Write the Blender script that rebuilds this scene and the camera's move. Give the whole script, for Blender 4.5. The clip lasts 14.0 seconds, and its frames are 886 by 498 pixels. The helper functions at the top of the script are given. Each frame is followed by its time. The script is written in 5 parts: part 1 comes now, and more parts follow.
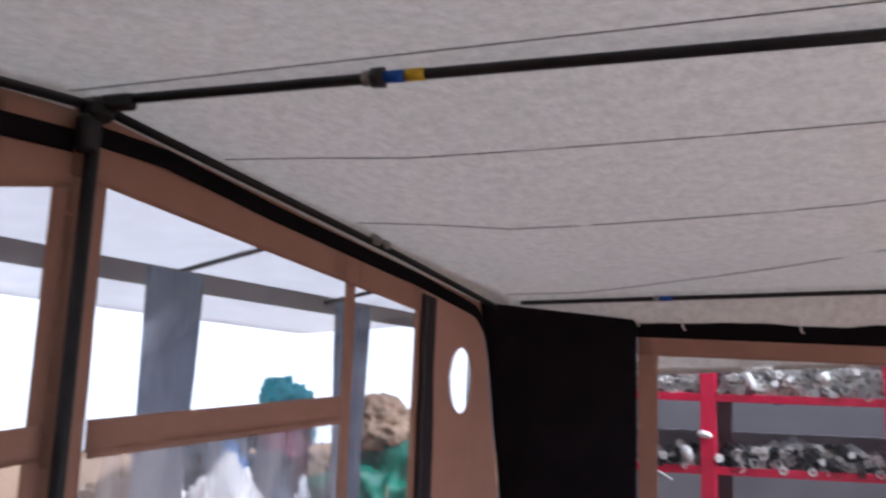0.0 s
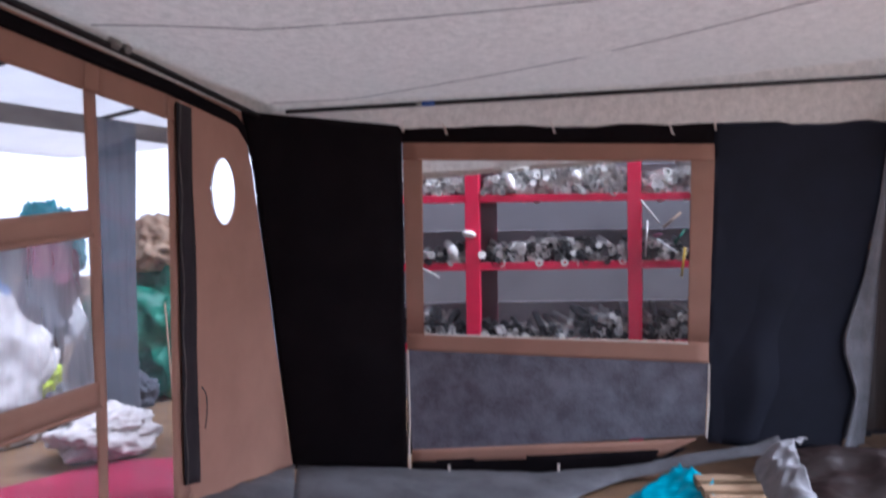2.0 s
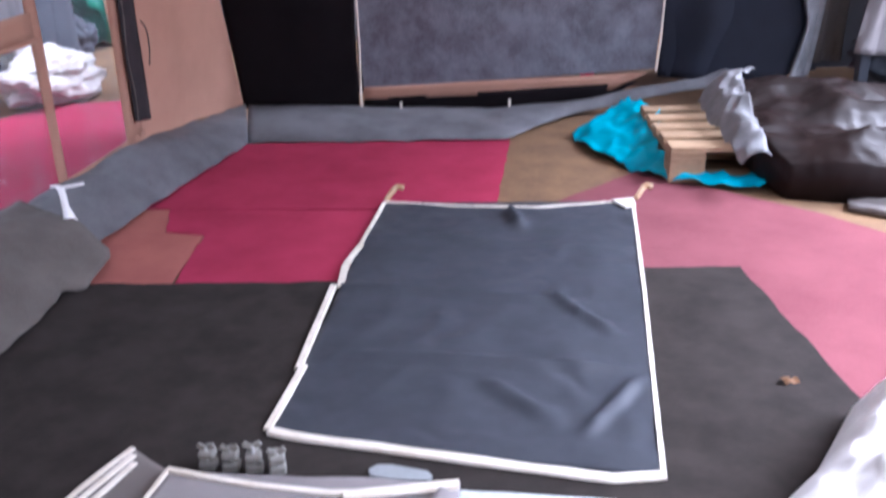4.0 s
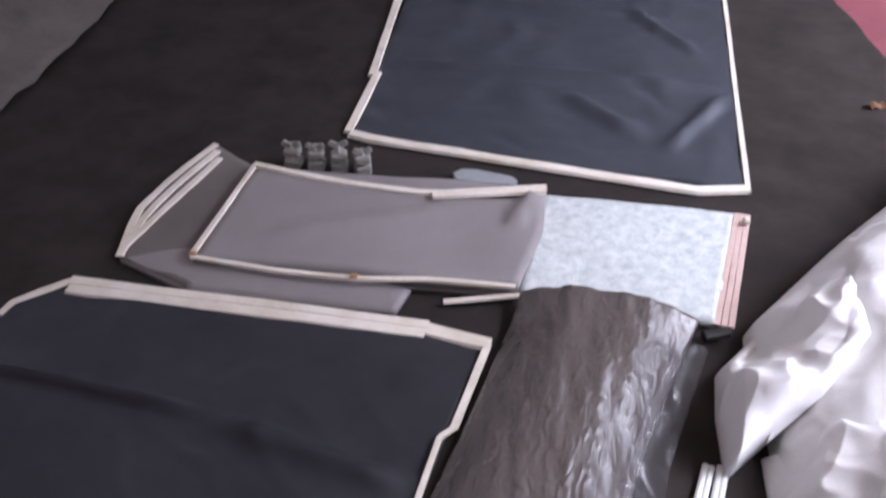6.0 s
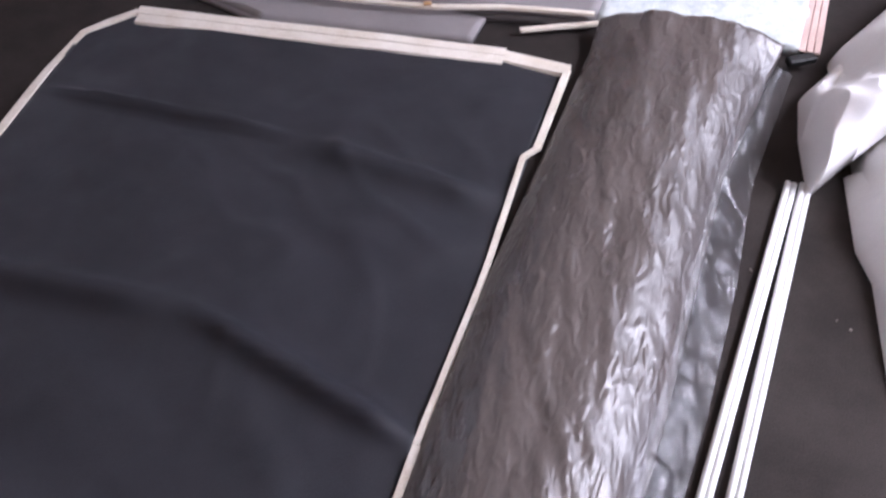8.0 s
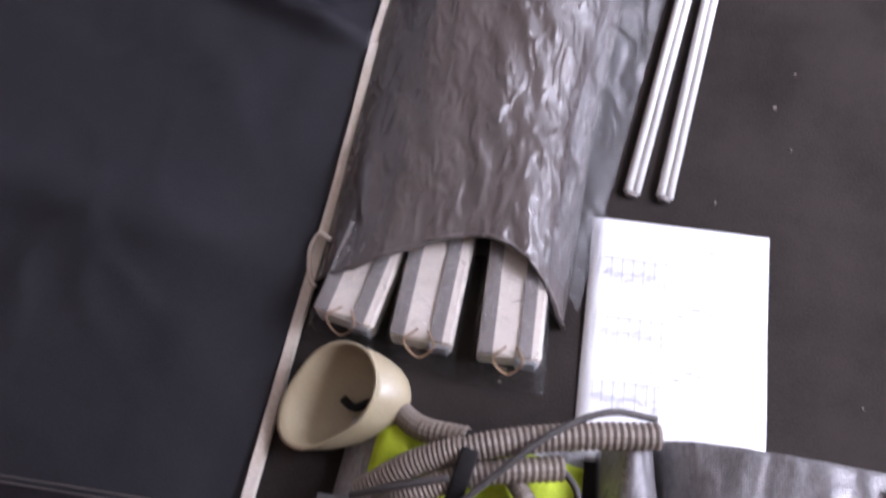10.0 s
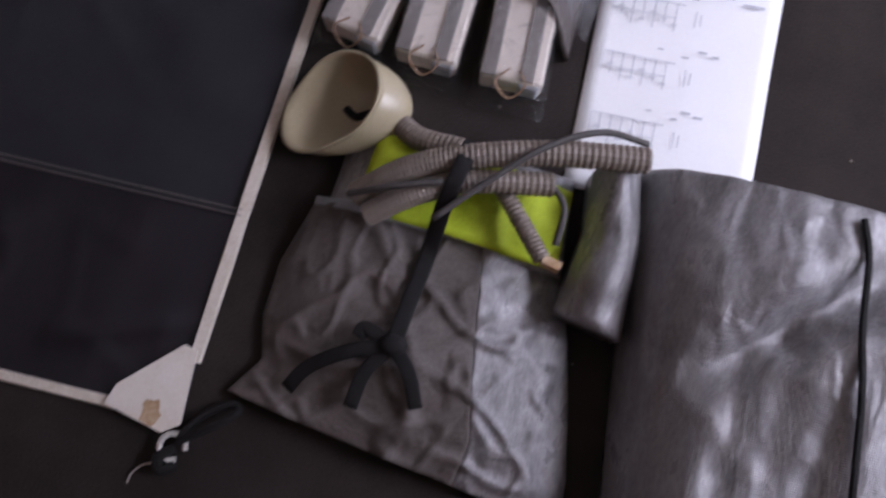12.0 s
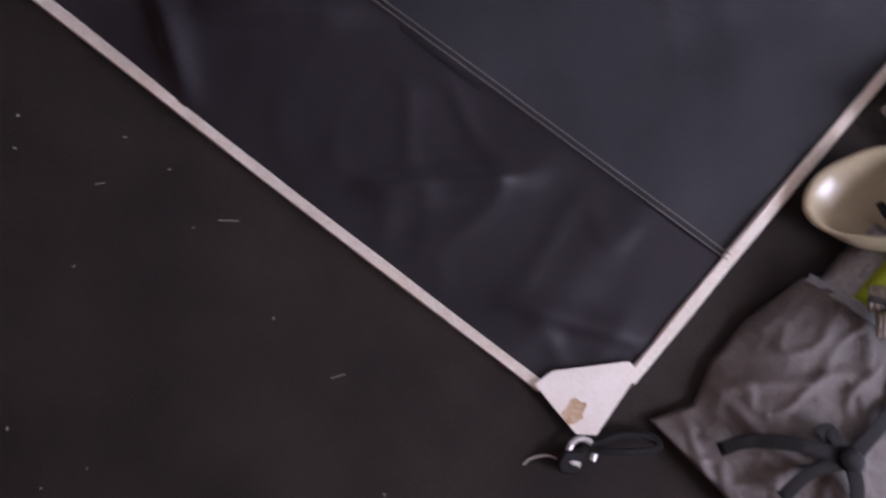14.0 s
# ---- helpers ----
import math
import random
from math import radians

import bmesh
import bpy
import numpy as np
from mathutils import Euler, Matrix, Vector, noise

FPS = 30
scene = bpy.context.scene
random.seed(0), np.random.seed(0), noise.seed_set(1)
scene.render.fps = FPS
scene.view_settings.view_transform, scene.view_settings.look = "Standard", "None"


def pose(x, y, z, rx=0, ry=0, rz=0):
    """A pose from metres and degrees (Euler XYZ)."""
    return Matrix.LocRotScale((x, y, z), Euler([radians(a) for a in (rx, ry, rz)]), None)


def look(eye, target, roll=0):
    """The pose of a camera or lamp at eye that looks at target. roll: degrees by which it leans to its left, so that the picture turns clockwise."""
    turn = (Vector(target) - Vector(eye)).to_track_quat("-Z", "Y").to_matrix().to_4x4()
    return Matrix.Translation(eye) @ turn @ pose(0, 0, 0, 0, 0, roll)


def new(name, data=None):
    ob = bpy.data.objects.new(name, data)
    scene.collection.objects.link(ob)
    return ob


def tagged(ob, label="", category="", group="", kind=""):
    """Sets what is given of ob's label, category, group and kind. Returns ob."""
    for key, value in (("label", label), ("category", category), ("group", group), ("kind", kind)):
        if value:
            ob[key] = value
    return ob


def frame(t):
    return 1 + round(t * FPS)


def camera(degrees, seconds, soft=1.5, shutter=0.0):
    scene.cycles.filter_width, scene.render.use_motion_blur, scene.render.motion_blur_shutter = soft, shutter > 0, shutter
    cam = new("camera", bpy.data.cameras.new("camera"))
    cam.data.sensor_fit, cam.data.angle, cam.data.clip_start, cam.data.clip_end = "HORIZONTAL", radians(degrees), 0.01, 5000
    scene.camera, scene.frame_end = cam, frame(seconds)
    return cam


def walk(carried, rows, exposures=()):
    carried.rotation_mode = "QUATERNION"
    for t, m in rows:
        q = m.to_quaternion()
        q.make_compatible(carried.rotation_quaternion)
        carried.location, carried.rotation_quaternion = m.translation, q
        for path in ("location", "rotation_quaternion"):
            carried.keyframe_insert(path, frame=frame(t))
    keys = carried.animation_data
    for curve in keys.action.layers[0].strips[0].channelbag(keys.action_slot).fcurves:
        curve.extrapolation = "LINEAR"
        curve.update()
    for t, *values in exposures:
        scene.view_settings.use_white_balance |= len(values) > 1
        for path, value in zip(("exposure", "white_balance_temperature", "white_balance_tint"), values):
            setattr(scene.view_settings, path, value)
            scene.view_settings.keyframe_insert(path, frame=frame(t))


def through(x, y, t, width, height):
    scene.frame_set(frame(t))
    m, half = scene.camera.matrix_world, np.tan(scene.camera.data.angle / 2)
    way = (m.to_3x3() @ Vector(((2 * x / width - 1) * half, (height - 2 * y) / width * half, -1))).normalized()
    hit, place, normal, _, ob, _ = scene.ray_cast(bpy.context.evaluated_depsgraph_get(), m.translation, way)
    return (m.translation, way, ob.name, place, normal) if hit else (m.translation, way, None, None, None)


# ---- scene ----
cam = camera(52.0, 14.0, soft=2.3, shutter=0.5)
PATH = [
    (0, (0.816, -0.068, 1.335), (-0.174, 1.638, 1.667), 2.2),
    (0.5, (0.855, -0.037, 1.341), (0.027, 1.767, 1.586), 2.0),
    (1, (0.895, -0.017, 1.322), (0.19, 1.847, 1.496), 1.4),
    (1.5, (0.933, -0.01, 1.3), (0.299, 1.885, 1.386), 0.3),
    (2, (0.96, -0.012, 1.276), (0.364, 1.896, 1.221), -0.8),
    (2.5, (0.967, -0.014, 1.257), (0.428, 1.897, 1.013), -1.2),
    (3, (0.967, -0.013, 1.244), (0.469, 1.879, 0.83), -1.1),
    (3.5, (0.97, -0.014, 1.217), (0.487, 1.835, 0.626), -1.2),
    (4, (0.954, 0.005, 1.18), (0.49, 1.785, 0.395), -1.0),
    (4.2, (0.945, 0.01, 1.166), (0.482, 1.756, 0.308), -0.8),
    (6.3, (0.785, -0.062, 1.08), (0.383, 1.381, -0.246), 0.6),
    (6.5, (0.776, -0.068, 1.071), (0.381, 1.332, -0.301), 0.4),
    (7, (0.768, -0.09, 1.046), (0.367, 1.208, -0.422), 0.3),
    (7.5, (0.757, -0.122, 1.025), (0.367, 1.091, -0.516), -0.8),
    (8, (0.736, -0.153, 1.012), (0.367, 1.023, -0.563), -0.7),
    (8.5, (0.71, -0.205, 0.99), (0.372, 0.886, -0.652), -1.7),
    (9, (0.717, -0.26, 0.941), (0.466, 0.735, -0.776), -2.1),
    (9.2, (0.716, -0.255, 0.935), (0.552, 0.681, -0.824), 0.9),
    (11.3, (0.816, -0.307, 0.917), (0.715, 0.064, -1.046), -4.6),
    (11.5, (0.812, -0.319, 0.917), (0.724, 0.026, -1.051), -2.9),
    (12, (0.775, -0.353, 0.919), (0.718, -0.077, -1.061), 3.5),
    (12.5, (0.694, -0.38, 0.926), (0.632, -0.185, -1.063), 2.9),
    (13, (0.574, -0.412, 0.925), (0.481, -0.246, -1.066), -1.6),
    (13.5, (0.442, -0.434, 0.919), (0.378, -0.341, -1.077), -0.7),
    (14, (0.343, -0.448, 0.906), (0.282, -0.371, -1.092), 0.2),
]
walk(cam, [(t, look(eye, target, roll)) for t, eye, target, roll in PATH], exposures=[(0.0, 1.32, 5450, 16), (0.5, 1.10, 5400, 17), (1.0, 1.12, 5350, 18), (2.0, 1.48, 5250, 20), (3.0, 1.92, 5200, 21), (4.2, 2.12, 5250, 20), (6.5, 1.2, 5600, 23), (7.5, 1.5, 5600, 23), (9.0, 1.95, 5600, 24), (11.5, 0.52, 5600, 25), (12.0, 0.65, 5600, 25), (12.5, 1.02, 5600, 25), (13.0, 1.55, 5600, 26), (13.5, 1.5, 5600, 27), (14.0, 1.62, 5550, 29)])

# ---- sky and sun ----
world = bpy.data.worlds.new("overcast_sky")
scene.world = world
world.use_nodes = True
wn, wl = world.node_tree.nodes, world.node_tree.links
sky = wn.new("ShaderNodeTexSky")
sky.sky_type, sky.sun_disc = "NISHITA", False
sky.sun_elevation, sky.sun_rotation = radians(50), radians(74)
sky.dust_density, sky.ozone_density = 4.0, 1.0
pale = wn.new("ShaderNodeHueSaturation")
pale.inputs["Saturation"].default_value = 0.18
wl.new(sky.outputs[0], pale.inputs["Color"])
wl.new(pale.outputs[0], wn["Background"].inputs["Color"])
wn["Background"].inputs["Strength"].default_value = 0.15
sun = new("sun", bpy.data.lights.new("sun", "SUN"))
sun.data.energy, sun.data.angle, sun.data.color = 2.2, radians(36), (1.0, 0.97, 0.93)
sun.matrix_world = look((6.18, 1.77, 7.66), (0, 0, 0))


# ---- materials ----
def mat(name, a, b=None, rough=0.8, scale=6.0, grain=250.0, bump=0.25, stretch=(1, 1, 1), metal=0.0, spec=0.4,
        through=0.0, crease=0.0, crease_scale=9.0, coat=0.0, weave=False, rnd=0.0, gloss_var=0.0):
    """A surface with two colours mixed by stains, a fine grain and, if asked, creases."""
    b = b or tuple(c * 0.72 for c in a)
    m = bpy.data.materials.new(name)
    m.use_nodes = True
    n, l = m.node_tree.nodes, m.node_tree.links
    sh = n["Principled BSDF"]
    geo = n.new("ShaderNodeNewGeometry")
    mp = n.new("ShaderNodeMapping")
    mp.inputs["Scale"].default_value = stretch
    l.new(geo.outputs["Position"], mp.inputs["Vector"])
    big = n.new("ShaderNodeTexNoise")
    big.inputs["Scale"].default_value, big.inputs["Detail"].default_value, big.inputs["Roughness"].default_value = scale, 6.0, 0.62
    fine = n.new("ShaderNodeTexNoise")
    fine.inputs["Scale"].default_value, fine.inputs["Detail"].default_value = grain, 3.0
    l.new(mp.outputs[0], big.inputs["Vector"])
    l.new(mp.outputs[0], fine.inputs["Vector"])
    ramp = n.new("ShaderNodeMapRange")
    ramp.inputs["From Min"].default_value, ramp.inputs["From Max"].default_value = 0.33, 0.68
    l.new(big.outputs["Fac"], ramp.inputs["Value"])
    fr = n.new("ShaderNodeMapRange")
    fr.inputs["From Min"].default_value, fr.inputs["From Max"].default_value = 0.3, 0.7
    fr.inputs["To Min"].default_value, fr.inputs["To Max"].default_value = -0.3, 0.3
    l.new(fine.outputs["Fac"], fr.inputs["Value"])
    add = n.new("ShaderNodeMath")
    add.use_clamp = True
    l.new(ramp.outputs[0], add.inputs[0])
    l.new(fr.outputs[0], add.inputs[1])
    mix = n.new("ShaderNodeMix")
    mix.data_type = "RGBA"
    mix.inputs["A"].default_value, mix.inputs["B"].default_value = (*a, 1), (*b, 1)
    l.new(add.outputs[0], mix.inputs["Factor"])
    colour = mix.outputs["Result"]
    if rnd:
        info = n.new("ShaderNodeObjectInfo")
        hue = n.new("ShaderNodeHueSaturation")
        vr = n.new("ShaderNodeMapRange")
        vr.inputs["To Min"].default_value, vr.inputs["To Max"].default_value = 1 - rnd, 1 + rnd
        l.new(info.outputs["Random"], vr.inputs["Value"])
        l.new(vr.outputs[0], hue.inputs["Value"])
        l.new(colour, hue.inputs["Color"])
        colour = hue.outputs["Color"]
    l.new(colour, sh.inputs["Base Color"])
    sh.inputs["Roughness"].default_value, sh.inputs["Metallic"].default_value = rough, metal
    sh.inputs["Specular IOR Level"].default_value = spec
    sh.inputs["Coat Weight"].default_value = coat
    if gloss_var:
        rr = n.new("ShaderNodeMapRange")
        rr.inputs["From Min"].default_value, rr.inputs["From Max"].default_value = 0.35, 0.65
        rr.inputs["To Min"].default_value, rr.inputs["To Max"].default_value = max(0.05, rough - gloss_var), min(1, rough + gloss_var)
        l.new(big.outputs["Fac"], rr.inputs["Value"])
        l.new(rr.outputs[0], sh.inputs["Roughness"])
    bp = n.new("ShaderNodeBump")
    bp.inputs["Strength"].default_value, bp.inputs["Distance"].default_value = bump, 0.003
    if weave:
        sep = []
        for axis in ("X", "Y", "Z"):
            wv = n.new("ShaderNodeTexWave")
            wv.bands_direction = axis
            wv.inputs["Scale"].default_value, wv.inputs["Distortion"].default_value = 150.0, 0.6
            l.new(geo.outputs["Position"], wv.inputs["Vector"])
            sep.append(wv)
        s1 = n.new("ShaderNodeMath")
        l.new(sep[0].outputs["Fac"], s1.inputs[0])
        l.new(sep[1].outputs["Fac"], s1.inputs[1])
        s2 = n.new("ShaderNodeMath")
        l.new(s1.outputs[0], s2.inputs[0])
        l.new(sep[2].outputs["Fac"], s2.inputs[1])
        l.new(s2.outputs[0], bp.inputs["Height"])
    else:
        l.new(fine.outputs["Fac"], bp.inputs["Height"])
    normal = bp.outputs[0]
    if crease:
        cn = n.new("ShaderNodeTexNoise")
        cn.noise_type = "RIDGED_MULTIFRACTAL"
        cn.inputs["Scale"].default_value, cn.inputs["Detail"].default_value = crease_scale, 4.0
        cn.inputs["Distortion"].default_value = 0.4
        l.new(mp.outputs[0], cn.inputs["Vector"])
        b2 = n.new("ShaderNodeBump")
        b2.inputs["Strength"].default_value, b2.inputs["Distance"].default_value = crease, 0.02
        l.new(cn.outputs["Fac"], b2.inputs["Height"])
        l.new(normal, b2.inputs["Normal"])
        normal = b2.outputs[0]
    l.new(normal, sh.inputs["Normal"])
    if through:
        tr = n.new("ShaderNodeBsdfTranslucent")
        l.new(colour, tr.inputs["Color"])
        l.new(normal, tr.inputs["Normal"])
        ms = n.new("ShaderNodeMixShader")
        ms.inputs[0].default_value = through
        l.new(sh.outputs[0], ms.inputs[1])
        l.new(tr.outputs[0], ms.inputs[2])
        l.new(ms.outputs[0], n["Material Output"].inputs["Surface"])
    return m


def film_mat(name, tint, clear, rough=0.08, cloud=(0.6, 0.62, 0.66), scale=5.0, bump=0.25, stretch=(1, 1, 1), shine=0.5):
    """Clear, slightly clouded and wavy plastic sheeting."""
    m = bpy.data.materials.new(name)
    m.use_nodes = True
    n, l = m.node_tree.nodes, m.node_tree.links
    n.remove(n["Principled BSDF"])
    geo = n.new("ShaderNodeNewGeometry")
    mp = n.new("ShaderNodeMapping")
    mp.inputs["Scale"].default_value = stretch
    l.new(geo.outputs["Position"], mp.inputs["Vector"])
    ns = n.new("ShaderNodeTexNoise")
    ns.inputs["Scale"].default_value, ns.inputs["Detail"].default_value, ns.inputs["Distortion"].default_value = scale, 5.0, 0.6
    l.new(mp.outputs[0], ns.inputs["Vector"])
    bp = n.new("ShaderNodeBump")
    bp.inputs["Strength"].default_value, bp.inputs["Distance"].default_value = bump, 0.02
    l.new(ns.outputs["Fac"], bp.inputs["Height"])
    tr = n.new("ShaderNodeBsdfTransparent")
    tr.inputs["Color"].default_value = (*tint, 1)
    gl = n.new("ShaderNodeBsdfGlossy")
    gl.inputs["Roughness"].default_value = rough
    l.new(bp.outputs[0], gl.inputs["Normal"])
    df = n.new("ShaderNodeBsdfDiffuse")
    df.inputs["Color"].default_value = (*cloud, 1)
    lw_ = n.new("ShaderNodeLayerWeight")
    lw_.inputs["Blend"].default_value = 0.22
    l.new(bp.outputs[0], lw_.inputs["Normal"])
    fz = n.new("ShaderNodeMath")
    fz.operation = "MULTIPLY"
    fz.inputs[1].default_value = shine
    l.new(lw_.outputs["Facing"], fz.inputs[0])
    ms = n.new("ShaderNodeMixShader")
    hz = n.new("ShaderNodeMapRange")
    hz.inputs["From Min"].default_value, hz.inputs["From Max"].default_value = 0.4, 0.75
    hz.inputs["To Min"].default_value, hz.inputs["To Max"].default_value = (1 - clear) * 0.5, (1 - clear) * 1.6
    l.new(ns.outputs["Fac"], hz.inputs["Value"])
    l.new(hz.outputs[0], ms.inputs[0])
    l.new(tr.outputs[0], ms.inputs[1])
    l.new(df.outputs[0], ms.inputs[2])
    m2 = n.new("ShaderNodeMixShader")
    l.new(fz.outputs[0], m2.inputs[0])
    l.new(ms.outputs[0], m2.inputs[1])
    l.new(gl.outputs[0], m2.inputs[2])
    l.new(m2.outputs[0], n["Material Output"].inputs["Surface"])
    return m


M = {
    "roof": mat("roof_canvas", (0.70, 0.665, 0.585), (0.55, 0.525, 0.455), 0.95, 26.0, 80, 0.7, through=0.10, crease=0.16, crease_scale=30),
    "roof_thin": mat("thin_roof_cloth", (0.78, 0.78, 0.78), (0.70, 0.70, 0.70), 0.95, 3.0, 120, 0.3, through=0.6),
    "seam": mat("dark_seam_thread", (0.16, 0.14, 0.13), rough=0.9),
    "flapfilm": film_mat("thin_clear_film", (0.90, 0.90, 0.92), 0.95, 0.2, (0.3, 0.3, 0.3), 30.0, 0.5, shine=0.4),
    "pole": mat("dark_steel_pole", (0.012, 0.011, 0.011), (0.022, 0.020, 0.019), 0.5, 20, 300, 0.1, metal=0.1, spec=0.3),
    "blue_tape": mat("blue_tape", (0.01, 0.09, 0.42), rough=0.4),
    "yellow_tape": mat("yellow_tape", (0.75, 0.50, 0.02), rough=0.4),
    "grey_plastic": mat("grey_plastic", (0.30, 0.29, 0.26), (0.22, 0.21, 0.19), 0.5, 30, 300, 0.1),
    "black_plastic": mat("black_plastic", (0.02, 0.02, 0.02), rough=0.45),
    "brown": mat("brown_canvas", (0.41, 0.225, 0.155), (0.35, 0.19, 0.13), 0.9, 4, 400, 0.35, through=0.12),
    "black": mat("black_canvas", (0.006, 0.0045, 0.0055), (0.010, 0.0075, 0.0085), 0.9, 5, 400, 0.35, spec=0.08, crease=0.15, crease_scale=3),
    "navy": mat("navy_canvas", (0.010, 0.012, 0.022), (0.007, 0.0085, 0.015), 0.75, 4, 400, 0.35, crease=0.45, crease_scale=4, spec=0.25),
    "pane": film_mat("clear_window_film", (0.97, 0.98, 0.99), 0.95, 0.05, scale=3.0, bump=0.06),
    # Clouded film; its strong pale streaks also stand in for white reflections.
    "pane_streaked": film_mat("cloud_and_glare_film", (0.90, 0.93, 0.96), 0.62, 0.08, (0.82, 0.84, 0.90), scale=9.0, bump=0.22, stretch=(1, 1, 0.16), shine=0.6),
    "pane_grey": mat("scuffed_grey_film", (0.165, 0.165, 0.195), (0.075, 0.073, 0.088), 0.4, 9, 140, 0.25, crease=0.2, crease_scale=12),
    "floor": mat("worn_brown_floor", (0.20, 0.115, 0.055), (0.13, 0.075, 0.04), 0.85, 5, 120, 0.3),
    "mat": mat("charcoal_carpet", (0.041, 0.034, 0.031), (0.024, 0.020, 0.0185), 1.0, 7, 420, 0.3, spec=0.1),
    "red": mat("crimson_carpet", (0.38, 0.038, 0.084), (0.29, 0.027, 0.062), 1.0, 4, 300, 0.7, spec=0.1),
    "pink": mat("faded_pink_carpet", (0.215, 0.073, 0.084), (0.165, 0.052, 0.063), 1.0, 3, 300, 0.7, spec=0.1),
    "orange": mat("faded_orange_carpet", (0.38, 0.135, 0.11), (0.31, 0.105, 0.09), 1.0, 5, 300, 0.6, spec=0.1),
    "flap": mat("grey_mud_flap", (0.140, 0.140, 0.150), (0.080, 0.078, 0.082), 0.62, 6, 200, 0.2, crease=0.5, crease_scale=7),
    "flap_brown": mat("grey_brown_skirt_cloth", (0.125, 0.108, 0.096), (0.085, 0.073, 0.066), 0.85, 6, 200, 0.3, crease=0.5, crease_scale=8),
    "grey_sheet": mat("pale_grey_sheet", (0.25, 0.25, 0.265), (0.15, 0.15, 0.155), 0.6, 7, 200, 0.2, crease=0.5, crease_scale=9),
    "cream": mat("cream_binding", (0.76, 0.71, 0.63), (0.60, 0.53, 0.43), 0.8, 12, 300, 0.3),
    "white": mat("white_plastic", (0.86, 0.86, 0.84), (0.78, 0.78, 0.76), 0.35, 12, 300, 0.05),
    "whitebag": mat("white_coated_cloth", (0.88, 0.87, 0.86), (0.80, 0.79, 0.78), 0.45, 5, 300, 0.1, crease=0.5, crease_scale=16),
    "navy_sheet": mat("navy_ground_sheet", (0.042, 0.047, 0.060), (0.029, 0.033, 0.043), 0.62, 3, 500, 0.2, crease=0.8, crease_scale=7, gloss_var=0.15),
    "navy_near": mat("dark_slate_sheet", (0.024, 0.0245, 0.031), (0.017, 0.017, 0.021), 0.58, 3, 500, 0.25, crease=0.7, crease_scale=6, gloss_var=0.15, spec=0.35),
    "gloss_black": mat("black_coated_cloth", (0.012, 0.010, 0.013), (0.02, 0.017, 0.022), 0.42, 4, 500, 0.1, stretch=(1.4, 0.5, 1), crease=0.5, crease_scale=6, gloss_var=0.1, spec=0.3),
    "taupe": mat("taupe_cloth", (0.26, 0.235, 0.235), (0.21, 0.19, 0.19), 0.75, 4, 500, 0.25, crease=0.3, crease_scale=5),
    "taupe2": mat("dark_taupe_cloth", (0.155, 0.135, 0.125), (0.12, 0.105, 0.10), 0.8, 4, 500, 0.25, crease=0.25, crease_scale=5),
    "mesh": mat("pale_mesh_film", (0.64, 0.67, 0.65), (0.40, 0.44, 0.44), 0.6, 45, 300, 0.4),
    "pinkzip": mat("pinkish_zip_tape", (0.60, 0.45, 0.40), (0.50, 0.36, 0.32), 0.8, 20, 300, 0.3),
    "polybag": mat("grey_woven_plastic", (0.100, 0.083, 0.076), (0.072, 0.060, 0.055), 0.29, 7, 300, 0.10, stretch=(1.0, 0.42, 1),
                   crease=0.22, crease_scale=80, spec=0.6, gloss_var=0.1, weave=True, coat=0.04),
    "pouch": mat("grey_pouch_cloth", (0.150, 0.130, 0.120), (0.095, 0.082, 0.076), 0.48, 14, 300, 0.3, crease=0.16, crease_scale=70, weave=True),
    "pouch_shiny": mat("shiny_woven_plastic", (0.36, 0.352, 0.365), (0.19, 0.183, 0.188), 0.34, 34, 330, 0.24, stretch=(1, 0.4, 1),
                       crease=0.30, crease_scale=48, spec=0.8, gloss_var=0.1, weave=True, metal=0.25),
    "patch": mat("warm_white_patch", (0.80, 0.76, 0.69), (0.70, 0.64, 0.55), 0.6, 18, 300, 0.1),
    "zip_dark": mat("dark_zip_cloth", (0.028, 0.021, 0.023), (0.018, 0.014, 0.015), 0.85, 9, 300, 0.3),
    "pane_low": film_mat("rippled_window_film", (0.92, 0.94, 0.96), 0.93, 0.08, (0.80, 0.82, 0.88), scale=8.0, bump=0.22, stretch=(1, 1, 0.16), shine=0.6),
    "trim": mat("grey_trim_tape", (0.30, 0.32, 0.33), rough=0.7),
    "strap": mat("black_strap", (0.008, 0.007, 0.007), rough=0.8, weave=True),
    "lime": mat("lime_cloth", (0.48, 0.60, 0.015), (0.36, 0.46, 0.01), 0.7, 9, 300, 0.2, crease=0.6, crease_scale=14),
    "hose": mat("taupe_ribbed_hose", (0.24, 0.20, 0.165), (0.18, 0.15, 0.125), 0.5, 20, 300, 0.1),
    "cord": mat("grey_cord", (0.10, 0.093, 0.09), rough=0.7),
    "funnel": mat("ivory_plastic", (0.44, 0.38, 0.25), (0.38, 0.33, 0.21), 0.32, 9, 300, 0.05, coat=0.2),
    "paper": mat("white_paper", (0.87, 0.88, 0.90), (0.83, 0.84, 0.86), 0.9, 6, 300, 0.05),
    "ink": mat("faint_print", (0.74, 0.76, 0.81), rough=0.9),
    "ink_dark": mat("grey_print", (0.56, 0.58, 0.64), rough=0.9),
    "label": mat("cream_card", (0.82, 0.75, 0.67), (0.74, 0.67, 0.58), 0.6, 10, 300, 0.05),
    "label_grey": mat("taupe_card_stripe", (0.28, 0.255, 0.245), rough=0.6),
    "packfilm": film_mat("crinkled_clear_film", (0.94, 0.94, 0.94), 0.975, 0.12, (0.7, 0.7, 0.7), 60.0, 0.9, shine=0.65),
